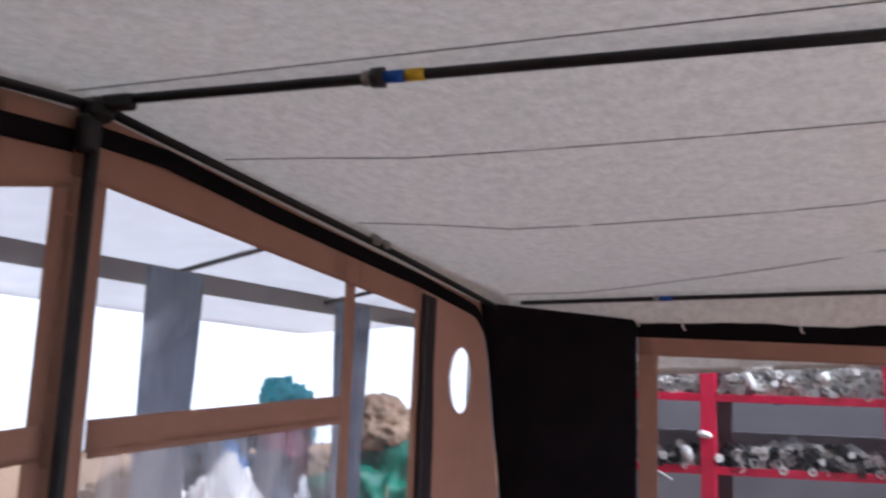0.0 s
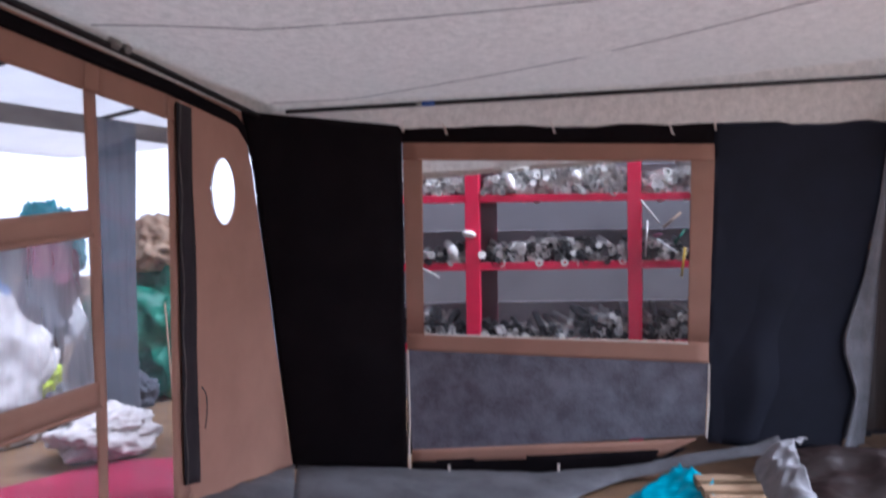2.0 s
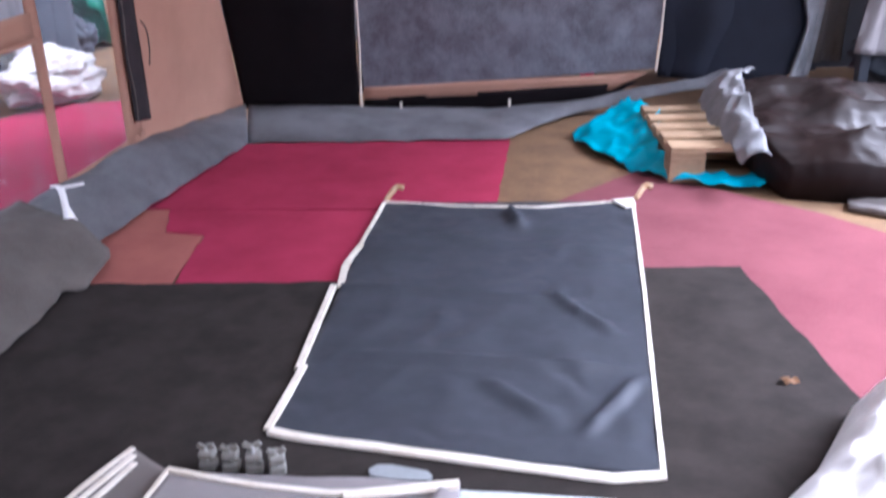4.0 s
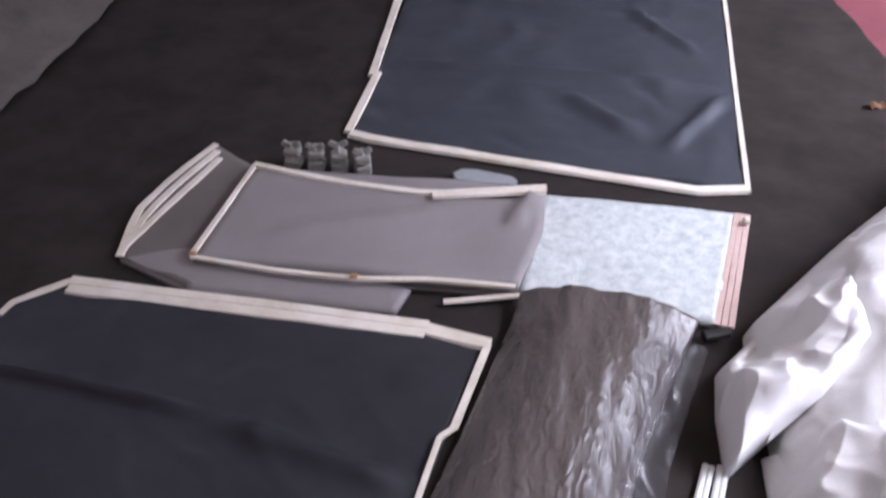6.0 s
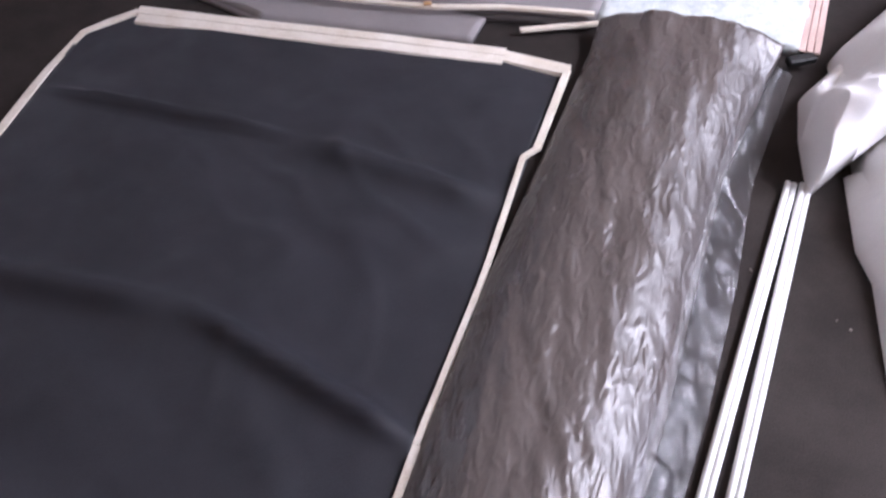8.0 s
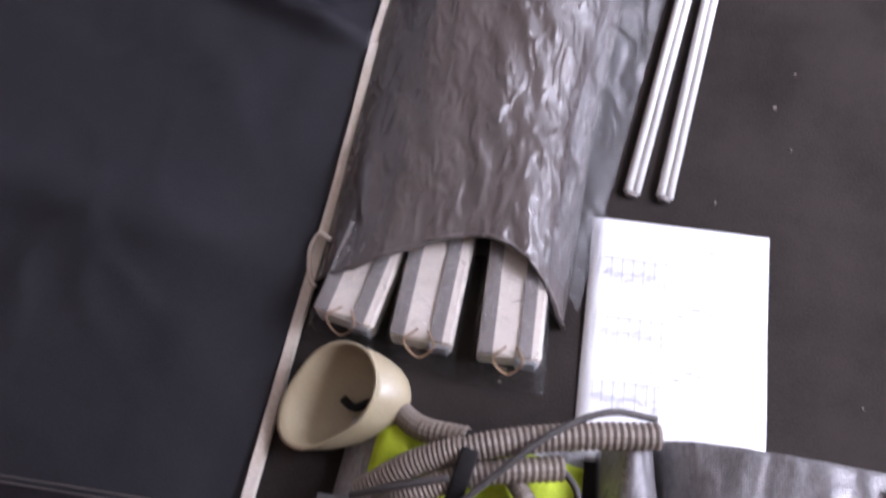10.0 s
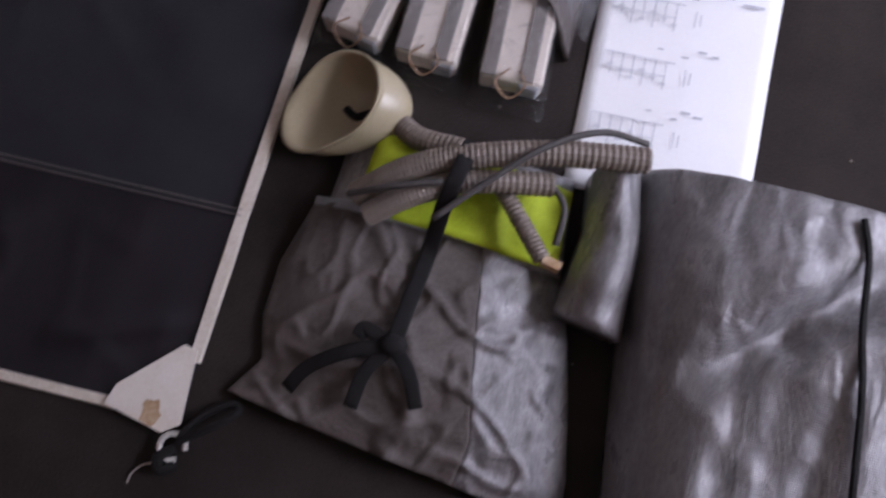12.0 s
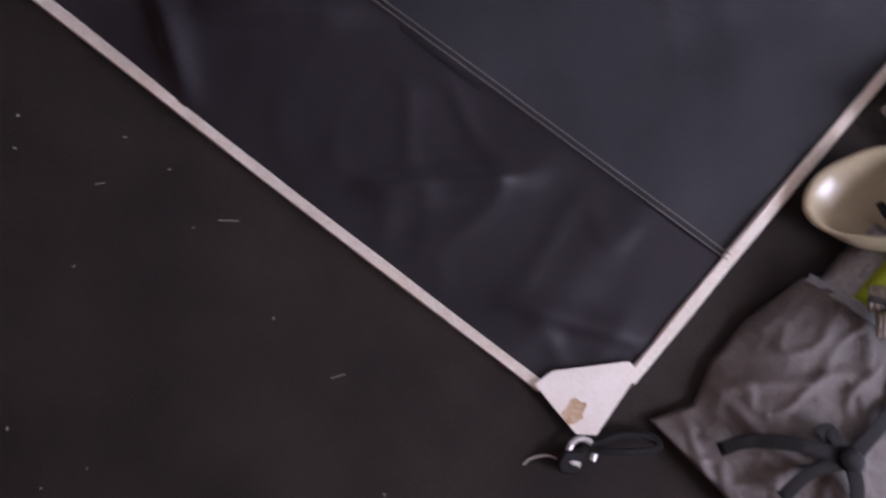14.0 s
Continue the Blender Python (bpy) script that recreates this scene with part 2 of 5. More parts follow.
    "wood": mat("pallet_wood", (0.40, 0.27, 0.16), (0.26, 0.17, 0.10), 0.85, 9, 120, 0.5, stretch=(0.25, 2, 2), rnd=0.2),
    "blue": mat("turquoise_tarp", (0.0, 0.36, 0.50), (0.0, 0.28, 0.40), 0.5, 6, 300, 0.1, crease=0.6, crease_scale=9),
    "tarp": mat("brown_plastic_tarp", (0.017, 0.010, 0.009), (0.011, 0.007, 0.006), 0.44, 5, 300, 0.1, crease=0.5, crease_scale=9, gloss_var=0.18, spec=0.13),
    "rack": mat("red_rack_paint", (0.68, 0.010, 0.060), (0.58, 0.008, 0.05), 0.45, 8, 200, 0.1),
    # The rack's red with shade put into the colour, for rear and inner parts.
    "rack_shade": mat("shaded_rack_red", (0.14, 0.02, 0.03), rough=0.6),
    "backing": mat("grey_board", (0.50, 0.47, 0.48), (0.38, 0.36, 0.37), 0.9, 3, 100, 0.2),
    "steel": mat("dull_steel", (0.68, 0.67, 0.64), (0.40, 0.39, 0.37), 0.4, 30, 300, 0.1, metal=0.35, rnd=0.5),
    "dark_steel": mat("dark_steel_ends", (0.07, 0.07, 0.07), (0.04, 0.04, 0.04), 0.45, 30, 300, 0.1, metal=0.5, rnd=0.5),
    "pale_end": mat("pale_plastic_ends", (0.82, 0.81, 0.76), (0.66, 0.65, 0.60), 0.45, 30, 300, 0.1, rnd=0.3),
    "post": mat("grey_post", (0.060, 0.066, 0.082), (0.042, 0.047, 0.060), 0.7, 6, 200, 0.2),
    "sack": mat("dusty_white_sack", (0.60, 0.57, 0.54), (0.42, 0.38, 0.35), 0.8, 6, 200, 0.3, crease=0.6, crease_scale=8),
    "green": mat("green_tarp", (0.01, 0.20, 0.12), (0.008, 0.14, 0.09), 0.5, 5, 200, 0.1, crease=0.6),
    "teal": mat("teal_sack", (0.05, 0.34, 0.40), rough=0.5, crease=0.5),
    "magenta": mat("magenta_sack", (0.32, 0.09, 0.16), rough=0.6, crease=0.5),
    "bluebag": mat("blue_sack", (0.06, 0.16, 0.36), rough=0.5, crease=0.5),
    "tan": mat("tan_sack", (0.46, 0.31, 0.20), rough=0.8, crease=0.5),
    "litter": mat("pale_crumbs", (0.30, 0.27, 0.23), rough=0.9),
    "leaf": mat("dry_leaf", (0.40, 0.22, 0.12), rough=0.9),
    "rust": mat("rust_stain", (0.34, 0.19, 0.08), (0.55, 0.42, 0.28), 0.9, 40),
    "hull": mat("grey_hall_wall", (0.21, 0.20, 0.205), (0.16, 0.15, 0.155), 0.9, 2),
}


# ---- mesh tools ----
def part(name, bm, material, parent=None, label=""):
    """One mesh object out of a bmesh, under its thing."""
    me = bpy.data.meshes.new(name)
    bmesh.ops.recalc_face_normals(bm, faces=bm.faces)
    bm.to_mesh(me)
    bm.free()
    me.materials.append(M[material])
    ob = new(name, me)
    ob.parent = parent
    return tagged(ob, label)


def thing(name, label, category, group="", kind="", at=(0, 0, 0)):
    ob = new(name)
    ob.empty_display_size = 0.05
    ob.location = at
    tagged(ob, label, category, group, kind)
    bpy.context.view_layer.update()
    return ob


def settle(ob):
    """Keeps the world place of parts built in world coordinates under a moved base."""
    for child in ob.children:
        child.matrix_parent_inverse = Matrix.Translation(ob.location).inverted()
    return ob


def smooth(ob):
    ob.data.polygons.foreach_set("use_smooth", [True] * len(ob.data.polygons))
    return ob


def resample(line, n):
    line = [Vector(p) for p in line]
    lens = [0.0]
    for p, q in zip(line, line[1:]):
        lens.append(lens[-1] + (q - p).length)
    out = []
    for i in range(n + 1):
        s, k = lens[-1] * i / n, 1
        while k < len(lens) - 1 and lens[k] < s:
            k += 1
        f = (s - lens[k - 1]) / max(1e-9, lens[k] - lens[k - 1])
        out.append(line[k - 1].lerp(line[k], min(1, max(0, f))))
    return out


def loft(a, b, nu, nv, lift=None, thick=0.003, axis=(0, 0, 1)):
    """A sheet or bag between two edge lines; lift(u, v, p) raises its face along axis; thick is its depth behind."""
    a, b, axis = resample(a, nv), resample(b, nv), Vector(axis)
    bm, top, low = bmesh.new(), [], []
    for j in range(nv + 1):
        rt, rl = [], []
        for i in range(nu + 1):
            p = a[j].lerp(b[j], i / nu)
            h = lift(i / nu, j / nv, p) if lift else 0.0
            rt.append(bm.verts.new(p + axis * h))
            if thick is not None:
                rl.append(bm.verts.new(p - axis * thick if thick > 0 else p + axis * (h + thick)))
        top.append(rt), low.append(rl)
    for j in range(nv):
        for i in range(nu):
            bm.faces.new((top[j][i], top[j][i + 1], top[j + 1][i + 1], top[j + 1][i]))
            if thick is not None:
                bm.faces.new((low[j][i], low[j + 1][i], low[j + 1][i + 1], low[j][i + 1]))
    if thick is None:
        return bm
    for j in range(nv):
        for i in (0, nu):
            bm.faces.new((top[j][i], top[j + 1][i], low[j + 1][i], low[j][i]))
    for i in range(nu):
        for j in (0, nv):
            bm.faces.new((top[j][i], top[j][i + 1], low[j][i + 1], low[j][i]))
    return bm


def wob(p, scale=4.0, amp=0.004, seed=0.0, sx=1.0, sy=1.0):
    return amp * noise.noise(Vector((p.x * scale * sx + seed, p.y * scale * sy, p.z * scale + seed)))


def sweep(line, r, n=10, n_len=0, rough=0.0, flat=1.0):
    """A round rod or hose along a line; rough makes it ribbed; flat squeezes it in height."""
    pts = [Vector(p) for p in line] if not n_len else curve_points(line, n_len)
    bm, rings = bmesh.new(), []
    for k, p in enumerate(pts):
        d = (pts[min(k + 1, len(pts) - 1)] - pts[max(k - 1, 0)]).normalized()
        side = d.cross(Vector((0, 0, 1)))
        side = side.normalized() if side.length > 1e-4 else Vector((1, 0, 0))
        up = side.cross(d).normalized()
        rr = r * (1 + (rough if k % 2 else -rough))
        rings.append([bm.verts.new(p + rr * (side * math.cos(2 * math.pi * i / n) + up * flat * math.sin(2 * math.pi * i / n))) for i in range(n)])
    for x, y in zip(rings, rings[1:]):
        for i in range(n):
            bm.faces.new((x[i], x[(i + 1) % n], y[(i + 1) % n], y[i]))
    bm.faces.new(rings[0])
    bm.faces.new(rings[-1])
    return bm


def curve_points(line, n):
    """A smooth curve through the points of a line."""
    p = [Vector(q) for q in line]
    p = [2 * p[0] - p[1]] + p + [2 * p[-1] - p[-2]]
    out = []
    for i in range(n + 1):
        s = (len(p) - 3) * i / n
        k = min(int(s), len(p) - 4)
        t = s - k
        a, b, c, d = p[k:k + 4]
        out.append(0.5 * (2 * b + (c - a) * t + (2 * a - 5 * b + 4 * c - d) * t * t + (3 * b - a - 3 * c + d) * t ** 3))
    return out


def box(bm, c, s, rot=0.0, bevel=0.0, tilt=None):
    m = Matrix.Translation(c) @ (tilt or Matrix.Rotation(rot, 4, "Z")) @ Matrix.Diagonal((*s, 1))
    made = bmesh.ops.create_cube(bm, size=1, matrix=m)["verts"]
    if bevel:
        edges = {e for v in made for e in v.link_edges}
        bmesh.ops.bevel(bm, geom=list(edges), offset=bevel, segments=1, affect="EDGES")
    return bm


def slab(pts, z0, z1):
    """A flat piece with the given outline."""
    bm = bmesh.new()
    lo = [bm.verts.new((x, y, z0)) for x, y in pts]
    hi = [bm.verts.new((x, y, z1)) for x, y in pts]
    bm.faces.new(hi)
    bm.faces.new(lo[::-1])
    for i in range(len(pts)):
        j = (i + 1) % len(pts)
        bm.faces.new((lo[i], lo[j], hi[j], hi[i]))
    return bm


def fray(pts, step=0.04, amp=0.006, seed=1):
    """An outline with a slightly ragged cut edge."""
    rg, out = random.Random(seed), []
    for p, q in zip(pts, pts[1:] + pts[:1]):
        p, q = Vector((*p, 0)), Vector((*q, 0))
        k = max(1, int((q - p).length / step))
        for i in range(k):
            w = p.lerp(q, i / k)
            out.append((w.x + (rg.uniform(-amp, amp) if i else 0), w.y + (rg.uniform(-amp, amp) if i else 0)))
    return out


def band(line, w, h, z=0.0, seed=0.0):
    """A raised binding tape along a line on the ground."""
    pts = [Vector((p[0], p[1], z if len(p) < 3 else p[2])) for p in line]
    k = max(2, int(sum((q - p).length for p, q in zip(pts, pts[1:])) / 0.05))
    pts = resample(pts, k)
    bm, rows = bmesh.new(), []
    for i, p in enumerate(pts):
        d = (pts[min(i + 1, k)] - pts[max(i - 1, 0)]).normalized()
        s = Vector((-d.y, d.x, 0)) * w / 2 * (1 + 0.12 * noise.noise(p * 14 + Vector((seed, 0, 0))))
        e = Vector((0, 0, 0.55 * h * (1 + 0.35 * noise.noise(p * 9))))
        rows.append([bm.verts.new(q) for q in (p - s, p - s * 0.75 + e, p + s * 0.75 + e, p + s)])
    for x, y in zip(rows, rows[1:]):
        for i in range(4):
            bm.faces.new((x[i], x[(i + 1) % 4], y[(i + 1) % 4], y[i]))
    bm.faces.new(rows[0])
    bm.faces.new(rows[-1])
    return bm


def BW(u, z, off=0.0):
    """A point on the end wall of the tent: along it, up, and out into the room."""
    c = 1 / math.sqrt(1 + 0.3 ** 2)
    return Vector((-1.13 + c * u + 0.3 * c * off, 4.10 + 0.3 * c * u - c * off, z))


BWN = Vector((0.3, -1, 0)).normalized()


def LW(y, z, off=0.0):
    """A point on the side wall of the tent."""
    return Vector((-1.14 + off, y, z))


def wall_piece(name, q, place, normal, material, parent, label="", nu=8, nv=8, amp=0.006, off=0.0, thick=0.004, seed=0.0):
    """A piece of wall cloth between four corners (bottom left, bottom right, top right, top left)."""
    c = [place(*p, off) for p in q]
    bm = loft([c[0], c[3]], [c[1], c[2]], nu, nv, lambda u, v, p: wob(p, 3.0, amp, seed), thick, normal)
    ob = part(name, bm, material, parent, label)
    if "film" in M[material].name:
        ob.visible_shadow = False
    return smooth(ob) if nu > 2 else ob


# ---- ground and floor coverings ----
ground = part("ground", slab([(-60, -60), (60, -60), (60, 60), (-60, 60)], -0.30, -0.012), "floor")
tagged(ground, "worn brown earthen hall floor", "floor", kind="structure")


def carpet(name, pts, z, material, label, seed):
    ob = part(name, slab(fray(pts, 0.05, 0.005, seed), -0.011, z), material)
    return tagged(ob, label, "carpet", kind="structure")


carpet("carpet_red_far", [(-1.3, 3.62), (-0.944, 3.69), (0.20, 4.2), (0.245, 3.97), (0.347, 3.1), (-0.20, 2.98), (-0.903, 2.842), (-1.3, 2.76)], -0.004,
       "red", "crimson ribbed carpet laid along the tent wall", 1)
carpet("carpet_red_near", [(-0.841, 2.850), (-0.20, 2.975), (0.33, 3.09), (0.3, 2.3), (0.0, 2.30), (-0.49, 2.20), (-0.49, 2.25), (-0.592, 2.645), (-0.741, 2.64)], -0.006,
       "red", "crimson carpet strip with a cut corner", 2)
carpet("carpet_patch", [(-1.3, 2.75), (-0.903, 2.836), (-0.845, 2.845), (-0.745, 2.637), (-0.596, 2.64), (-0.49, 2.20), (-0.76, 2.12), (-1.3, 2.05)], -0.007,
       "orange", "faded orange carpet offcut beside the red carpet", 3)
carpet("carpet_pink", [(0.84, 3.66), (0.525, 3.17), (0.45, 2.9), (0.9, 2.6), (1.25, 2.6), (1.40, 1.9), (2.3, 1.3), (2.6, 2.4), (1.692, 3.142), (1.497, 3.295), (1.211, 3.452), (1.0, 3.546)], -0.005,
       "pink", "faded pink carpet on the brown floor", 4)
carpet("carpet_charcoal", [(-1.3, 1.55), (-1.3, 2.03), (-0.752, 2.182), (0.009, 2.37), (0.907, 2.671), (1.20, 2.742), (1.41, 2.10), (1.95, 0.7), (2.6, -1.2), (2.6, -3.0), (-1.3, -3.0)], 0.0,
       "mat", "large charcoal needle-felt carpet on the floor", 5)
carpet("carpet_outside", [(-1.4, 1.2), (-1.4, 4.6), (-2.3, 4.2), (-2.8, 2.6), (-2.6, 1.0)], -0.006, "red", "crimson carpet outside the tent window", 6)

# ---- tent roof ----
roof = thing("tent_roof", "pale grey-beige canvas awning roof on steel poles", "tent roof", kind="structure")


def ridge(x):
    return Vector((x, 1.42 + 0.195 * (x + 1.14), 2.085))


def eave(x):
    return Vector((x, 4.02 + 0.3 * (x + 1.13), 1.855 + 0.045 * (x + 1.13)))


def roof_point(x, s):
    """s: 0 at the ridge pole, 1 at the rear pole."""
    p = ridge(x).lerp(eave(x), s)
    p.z += 0.012 - 0.075 * math.sin(math.pi * s) * min(1.0, max(0.0, (x + 1.16) * 1.6)) * (0.6 + 0.4 * math.cos(x * 1.3))
    p.z += 0.10 * max(0, x - 0.6) * max(0, s - 0.6) * 1.2
    return p


bm, grid = bmesh.new(), []
for i in range(61):
    x = -1.20 + 3.7 * i / 60
    line = [Vector((x, -2.6, 1.74)).lerp(ridge(x) + Vector((0, 0, 0.012)), k / 12) for k in range(12)]
    line += [roof_point(x, k / 34) for k in range(35)]
    e = eave(x)
    w = BW((x + 1.13) * 1.044, 1.752)
    line += [e.lerp(w, k / 4) + Vector((0, 0, 0.012 * math.sin(math.pi * k / 4))) for k in range(1, 5)]
    if i == 0:
        grid.append([bm.verts.new(p + Vector((0.02, 0, -0.13))) for p in line])
    grid.append([bm.verts.new(p + Vector((0, 0, wob(p, 5, 0.010, 3.0) + wob(p, 17, 0.003, 7.0)))) for p in line])
for a, b in zip(grid, grid[1:]):
    for k in range(len(a) - 1):
        bm.faces.new((a[k], b[k], b[k + 1], a[k + 1]))
smooth(part("canvas", bm, "roof", roof, "pale grey-beige canvas with stitched seams"))
for s in (-0.02, 0.20, 0.475, 0.90):
    pts = []
    for x in [-1.14 + 0.12 * k for k in range(31)]:
        if s < 0:
            p = ridge(x) + Vector((0, -0.05 - 0.04 * (x + 1.1), 0.0))
        else:
            p = roof_point(x, s - 0.016 * (x + 1.05) if s < 0.3 else s - 0.045 * (x + 1.14) - 0.10 * max(0, x - 0.6) if s < 0.8 else min(0.97, s - 0.25 * (x + 0.48)))
        pts.append(p + Vector((0, 0, -0.004)))
    part("seam", sweep(pts, 0.0019, 5), "seam", roof)


def pole_thing(name, label, pts, r, tape=()):
    t = thing(name, label, "tent pole", "tent poles", at=pts[0])
    smooth(part("tube", sweep(pts, r, 12), "pole", t))
    for f0, f1, rr, mt, nm in tape:
        p, q = Vector(pts[0]).lerp(Vector(pts[-1]), f0), Vector(pts[0]).lerp(Vector(pts[-1]), f1)
        smooth(part(nm, sweep([p, q], rr, 12), mt, t, nm.replace("_", " ")))
    return settle(t)


def on_pole(x, z=-0.008):
    return ridge(x) + Vector((0, 0, z))


pole_thing("ridge_pole", "dark steel ridge pole with blue and yellow tape rings", [on_pole(-1.14, -0.02), on_pole(2.5, -0.02)], 0.0135,
           [(0.213, 0.221, 0.019, "grey_plastic", "clamp_collar"), (0.219, 0.227, 0.024, "black_plastic", "clamp_knob"),
            (0.2275, 0.241, 0.0150, "blue_tape", "blue_tape_ring"), (0.2415, 0.254, 0.0152, "yellow_tape", "yellow_tape_ring")])
pole_thing("rear_pole", "thin dark steel roof pole with a blue tape ring", [eave(-1.10) + Vector((0, 0, -0.02)), eave(2.5) + Vector((0, 0, -0.02))], 0.011,
           [(0.170, 0.178, 0.0135, "grey_plastic", "clamp_collar"), (0.178, 0.194, 0.0125, "blue_tape", "blue_tape_ring")])
pole_thing("side_pole", "dark steel pole along the top of the tent wall", [(-1.10, 1.42, 2.055), (-1.10, 2.9, 1.895), (-1.09, 3.72, 1.785), (-1.08, 3.96, 1.80)], 0.013,
           [(0.50, 0.515, 0.019, "grey_plastic", "clamp_collar"), (0.53, 0.54, 0.017, "grey_plastic", "clamp_collar")])
pole_thing("upright_pole", "black upright tent pole standing at the side wall", [(-1.09, 1.42, 0.0), (-1.09, 1.42, 2.07)], 0.019)
pole_thing("front_side_pole", "dark steel pole running along the tent wall", [(-1.10, 1.42, 2.05), (-1.10, -2.4, 1.76)], 0.013)
t = thing("pole_joint", "black cast corner joint of the tent poles", "pole joint", at=(-1.10, 1.42, 2.04))
bm = box(bmesh.new(), (-1.085, 1.42, 2.035), (0.075, 0.07, 0.06), 0, 0.015)
box(bm, (-1.03, 1.435, 2.055), (0.10, 0.04, 0.04), 0.2, 0.008)
box(bm, (-1.09, 1.40, 1.97), (0.05, 0.05, 0.10), 0, 0.01)
part("socket", bm, "pole", t)
settle(t)

# ---- side wall with film windows ----
def top(y):
    return 2.045 - 0.114 * (y - 1.42)


def win(y):
    return 1.866 - 0.099 * (y - 1.46)


wall_l = thing("wall_side", "brown canvas tent wall with clear film windows", "tent wall", kind="structure")
X = Vector((1, 0, 0))


def lw(name, q, material="brown", label="", amp=0.004, off=0.0, nu=10, nv=6, seed=0.0, thick=0.004):
    return wall_piece(name, q, LW, X, material, wall_l, label, nu, nv, amp, off, thick, seed)


for y0, y1, nm in ((1.40, 2.61, "upper"), (2.61, 2.69, "mid"), (2.69, 3.10, "tall"), (3.10, 3.19, "edge")):
    lw("top_panel", [(y0, win(y0)), (y1, win(y1)), (y1, top(y1) - 0.05), (y0, top(y0) - 0.05)])
lw("stile", [(1.40, 0.08), (1.53, 0.08), (1.52, win(1.5)), (1.40, win(1.4))], nu=3, nv=30)
lw("stile", [(2.645, 0.13), (2.695, 0.14), (2.672, win(2.67)), (2.608, win(2.61))], nu=3, nv=30, amp=0.010)
lw("stile", [(3.085, 0.16), (3.20, 0.17), (3.19, win(3.19)), (3.10, win(3.10))], nu=3, nv=30)
lw("rail", [(1.53, 1.172), (2.63, 1.262), (2.63, 1.345), (1.53, 1.256)], nu=20, nv=3, amp=0.012)
lw("rail_hem", [(1.53, 1.158), (2.63, 1.248), (2.63, 1.264), (1.53, 1.176)], nu=20, nv=2, amp=0.008, off=0.012)
lw("rail", [(1.53, 0.60), (2.65, 0.655), (2.65, 0.742), (1.53, 0.69)], nu=20, nv=3, amp=0.012)
lw("rail_hem", [(1.53, 0.588), (2.65, 0.643), (2.65, 0.658), (1.53, 0.604)], nu=20, nv=2, amp=0.008, off=0.012)
lw("bottom_panel", [(1.40, 0.0), (2.65, 0.02), (2.65, 0.115), (1.40, 0.085)], nu=20, nv=3)
lw("bottom_panel", [(2.65, 0.02), (3.22, 0.06), (3.22, 0.185), (2.65, 0.14)], nu=12, nv=3)
lw("pane", [(1.52, 1.25), (2.62, 1.34), (2.62, win(2.61)), (1.52, win(1.51))], "pane", "clear window film", 0.010, -0.006, 16, 8, thick=None)
lw("pane", [(1.52, 0.68), (2.65, 0.735), (2.63, 1.27), (1.52, 1.18)], "pane_streaked", "clouded window film with painted pale streaks", 0.016, -0.006, 16, 8, thick=None)
lw("pane", [(1.52, 0.07), (2.66, 0.10), (2.65, 0.66), (1.52, 0.61)], "pane_low", "clouded window film with painted pale streaks", 0.016, -0.006, 16, 8, thick=None)
lw("pane", [(2.68, 0.12), (3.10, 0.15), (3.11, win(3.11)), (2.66, win(2.66))], "pane_low", "rippled window film", 0.014, -0.006, 8, 20, thick=None)
# the zip and the end panel with its oval light
lw("zip_strip", [(3.14, 0.24), (3.255, 0.22), (3.24, 1.765), (3.135, 1.775)], "zip_dark", "dark zip cover strip", 0.014, 0.016, 4, 40)
part("zip_edge", sweep([LW(3.139 + 0.008 * math.sin(k * 0.9), 0.24 + 0.051 * k, 0.026) for k in range(31)], 0.003, 6), "flap_brown", wall_l, "grey zip edge")
ob = part("zip_pull", sweep(curve_points([LW(3.25, 0.62, 0.03), LW(3.275, 0.58, 0.035), LW(3.285, 0.50, 0.03), LW(3.27, 0.44, 0.03)], 12), 0.003, 6), "black_plastic", wall_l, "black zip cord")
bm = bmesh.new()
oc, ry, rz = (3.50, 1.432), 0.098, 0.147
outer = [(3.20, 0.12), (3.62, 0.12), (4.11, 0.05), (3.985, 0.56), (3.90, 0.95), (3.815, 1.28), (3.755, 1.54), (3.66, 1.76), (3.45, 1.80), (3.19, 1.84), (3.19, 1.45), (3.19, 0.7)]
rings = []
ang = lambda p: math.atan2((p[1] - oc[1]) / 1.5, p[0] - oc[0])
order = sorted(outer, key=ang)
dense = []
for p, q in zip(order, order[1:] + order[:1]):
    dense += [(p[0] + (q[0] - p[0]) * k / 4, p[1] + (q[1] - p[1]) * k / 4) for k in range(4)]
for f in (0.0, 0.12, 0.4, 0.7, 1.0):
    row = []
    for p in dense:
        a = math.atan2((p[1] - oc[1]) / rz, (p[0] - oc[0]) / ry)
        e = (oc[0] + ry * math.cos(a), oc[1] + rz * math.sin(a))
        v = LW(e[0] + (p[0] - e[0]) * f, e[1] + (p[1] - e[1]) * f)
        row.append(bm.verts.new(v + X * wob(v, 3, 0.008)))
    rings.append(row)
for a, b in zip(rings, rings[1:]):
    for k in range(len(a)):
        bm.faces.new((a[k], a[(k + 1) % len(a)], b[(k + 1) % len(a)], b[k]))
end_panel = smooth(part("end_panel", bm, "brown", wall_l))
bm = bmesh.new()
bm.faces.new([bm.verts.new(LW(oc[0] + (ry + 0.004) * math.cos(a * math.pi / 16), oc[1] + (rz + 0.004) * math.sin(a * math.pi / 16), -0.004)) for a in range(32)])
part("oval_pane", bm, "pane", wall_l, "oval clear window light").visible_shadow = False
part("oval_rim", sweep([LW(oc[0] + ry * math.cos(a * math.pi / 16), oc[1] + rz * math.sin(a * math.pi / 16), 0.002) for a in range(33)], 0.004, 6), "brown", wall_l)
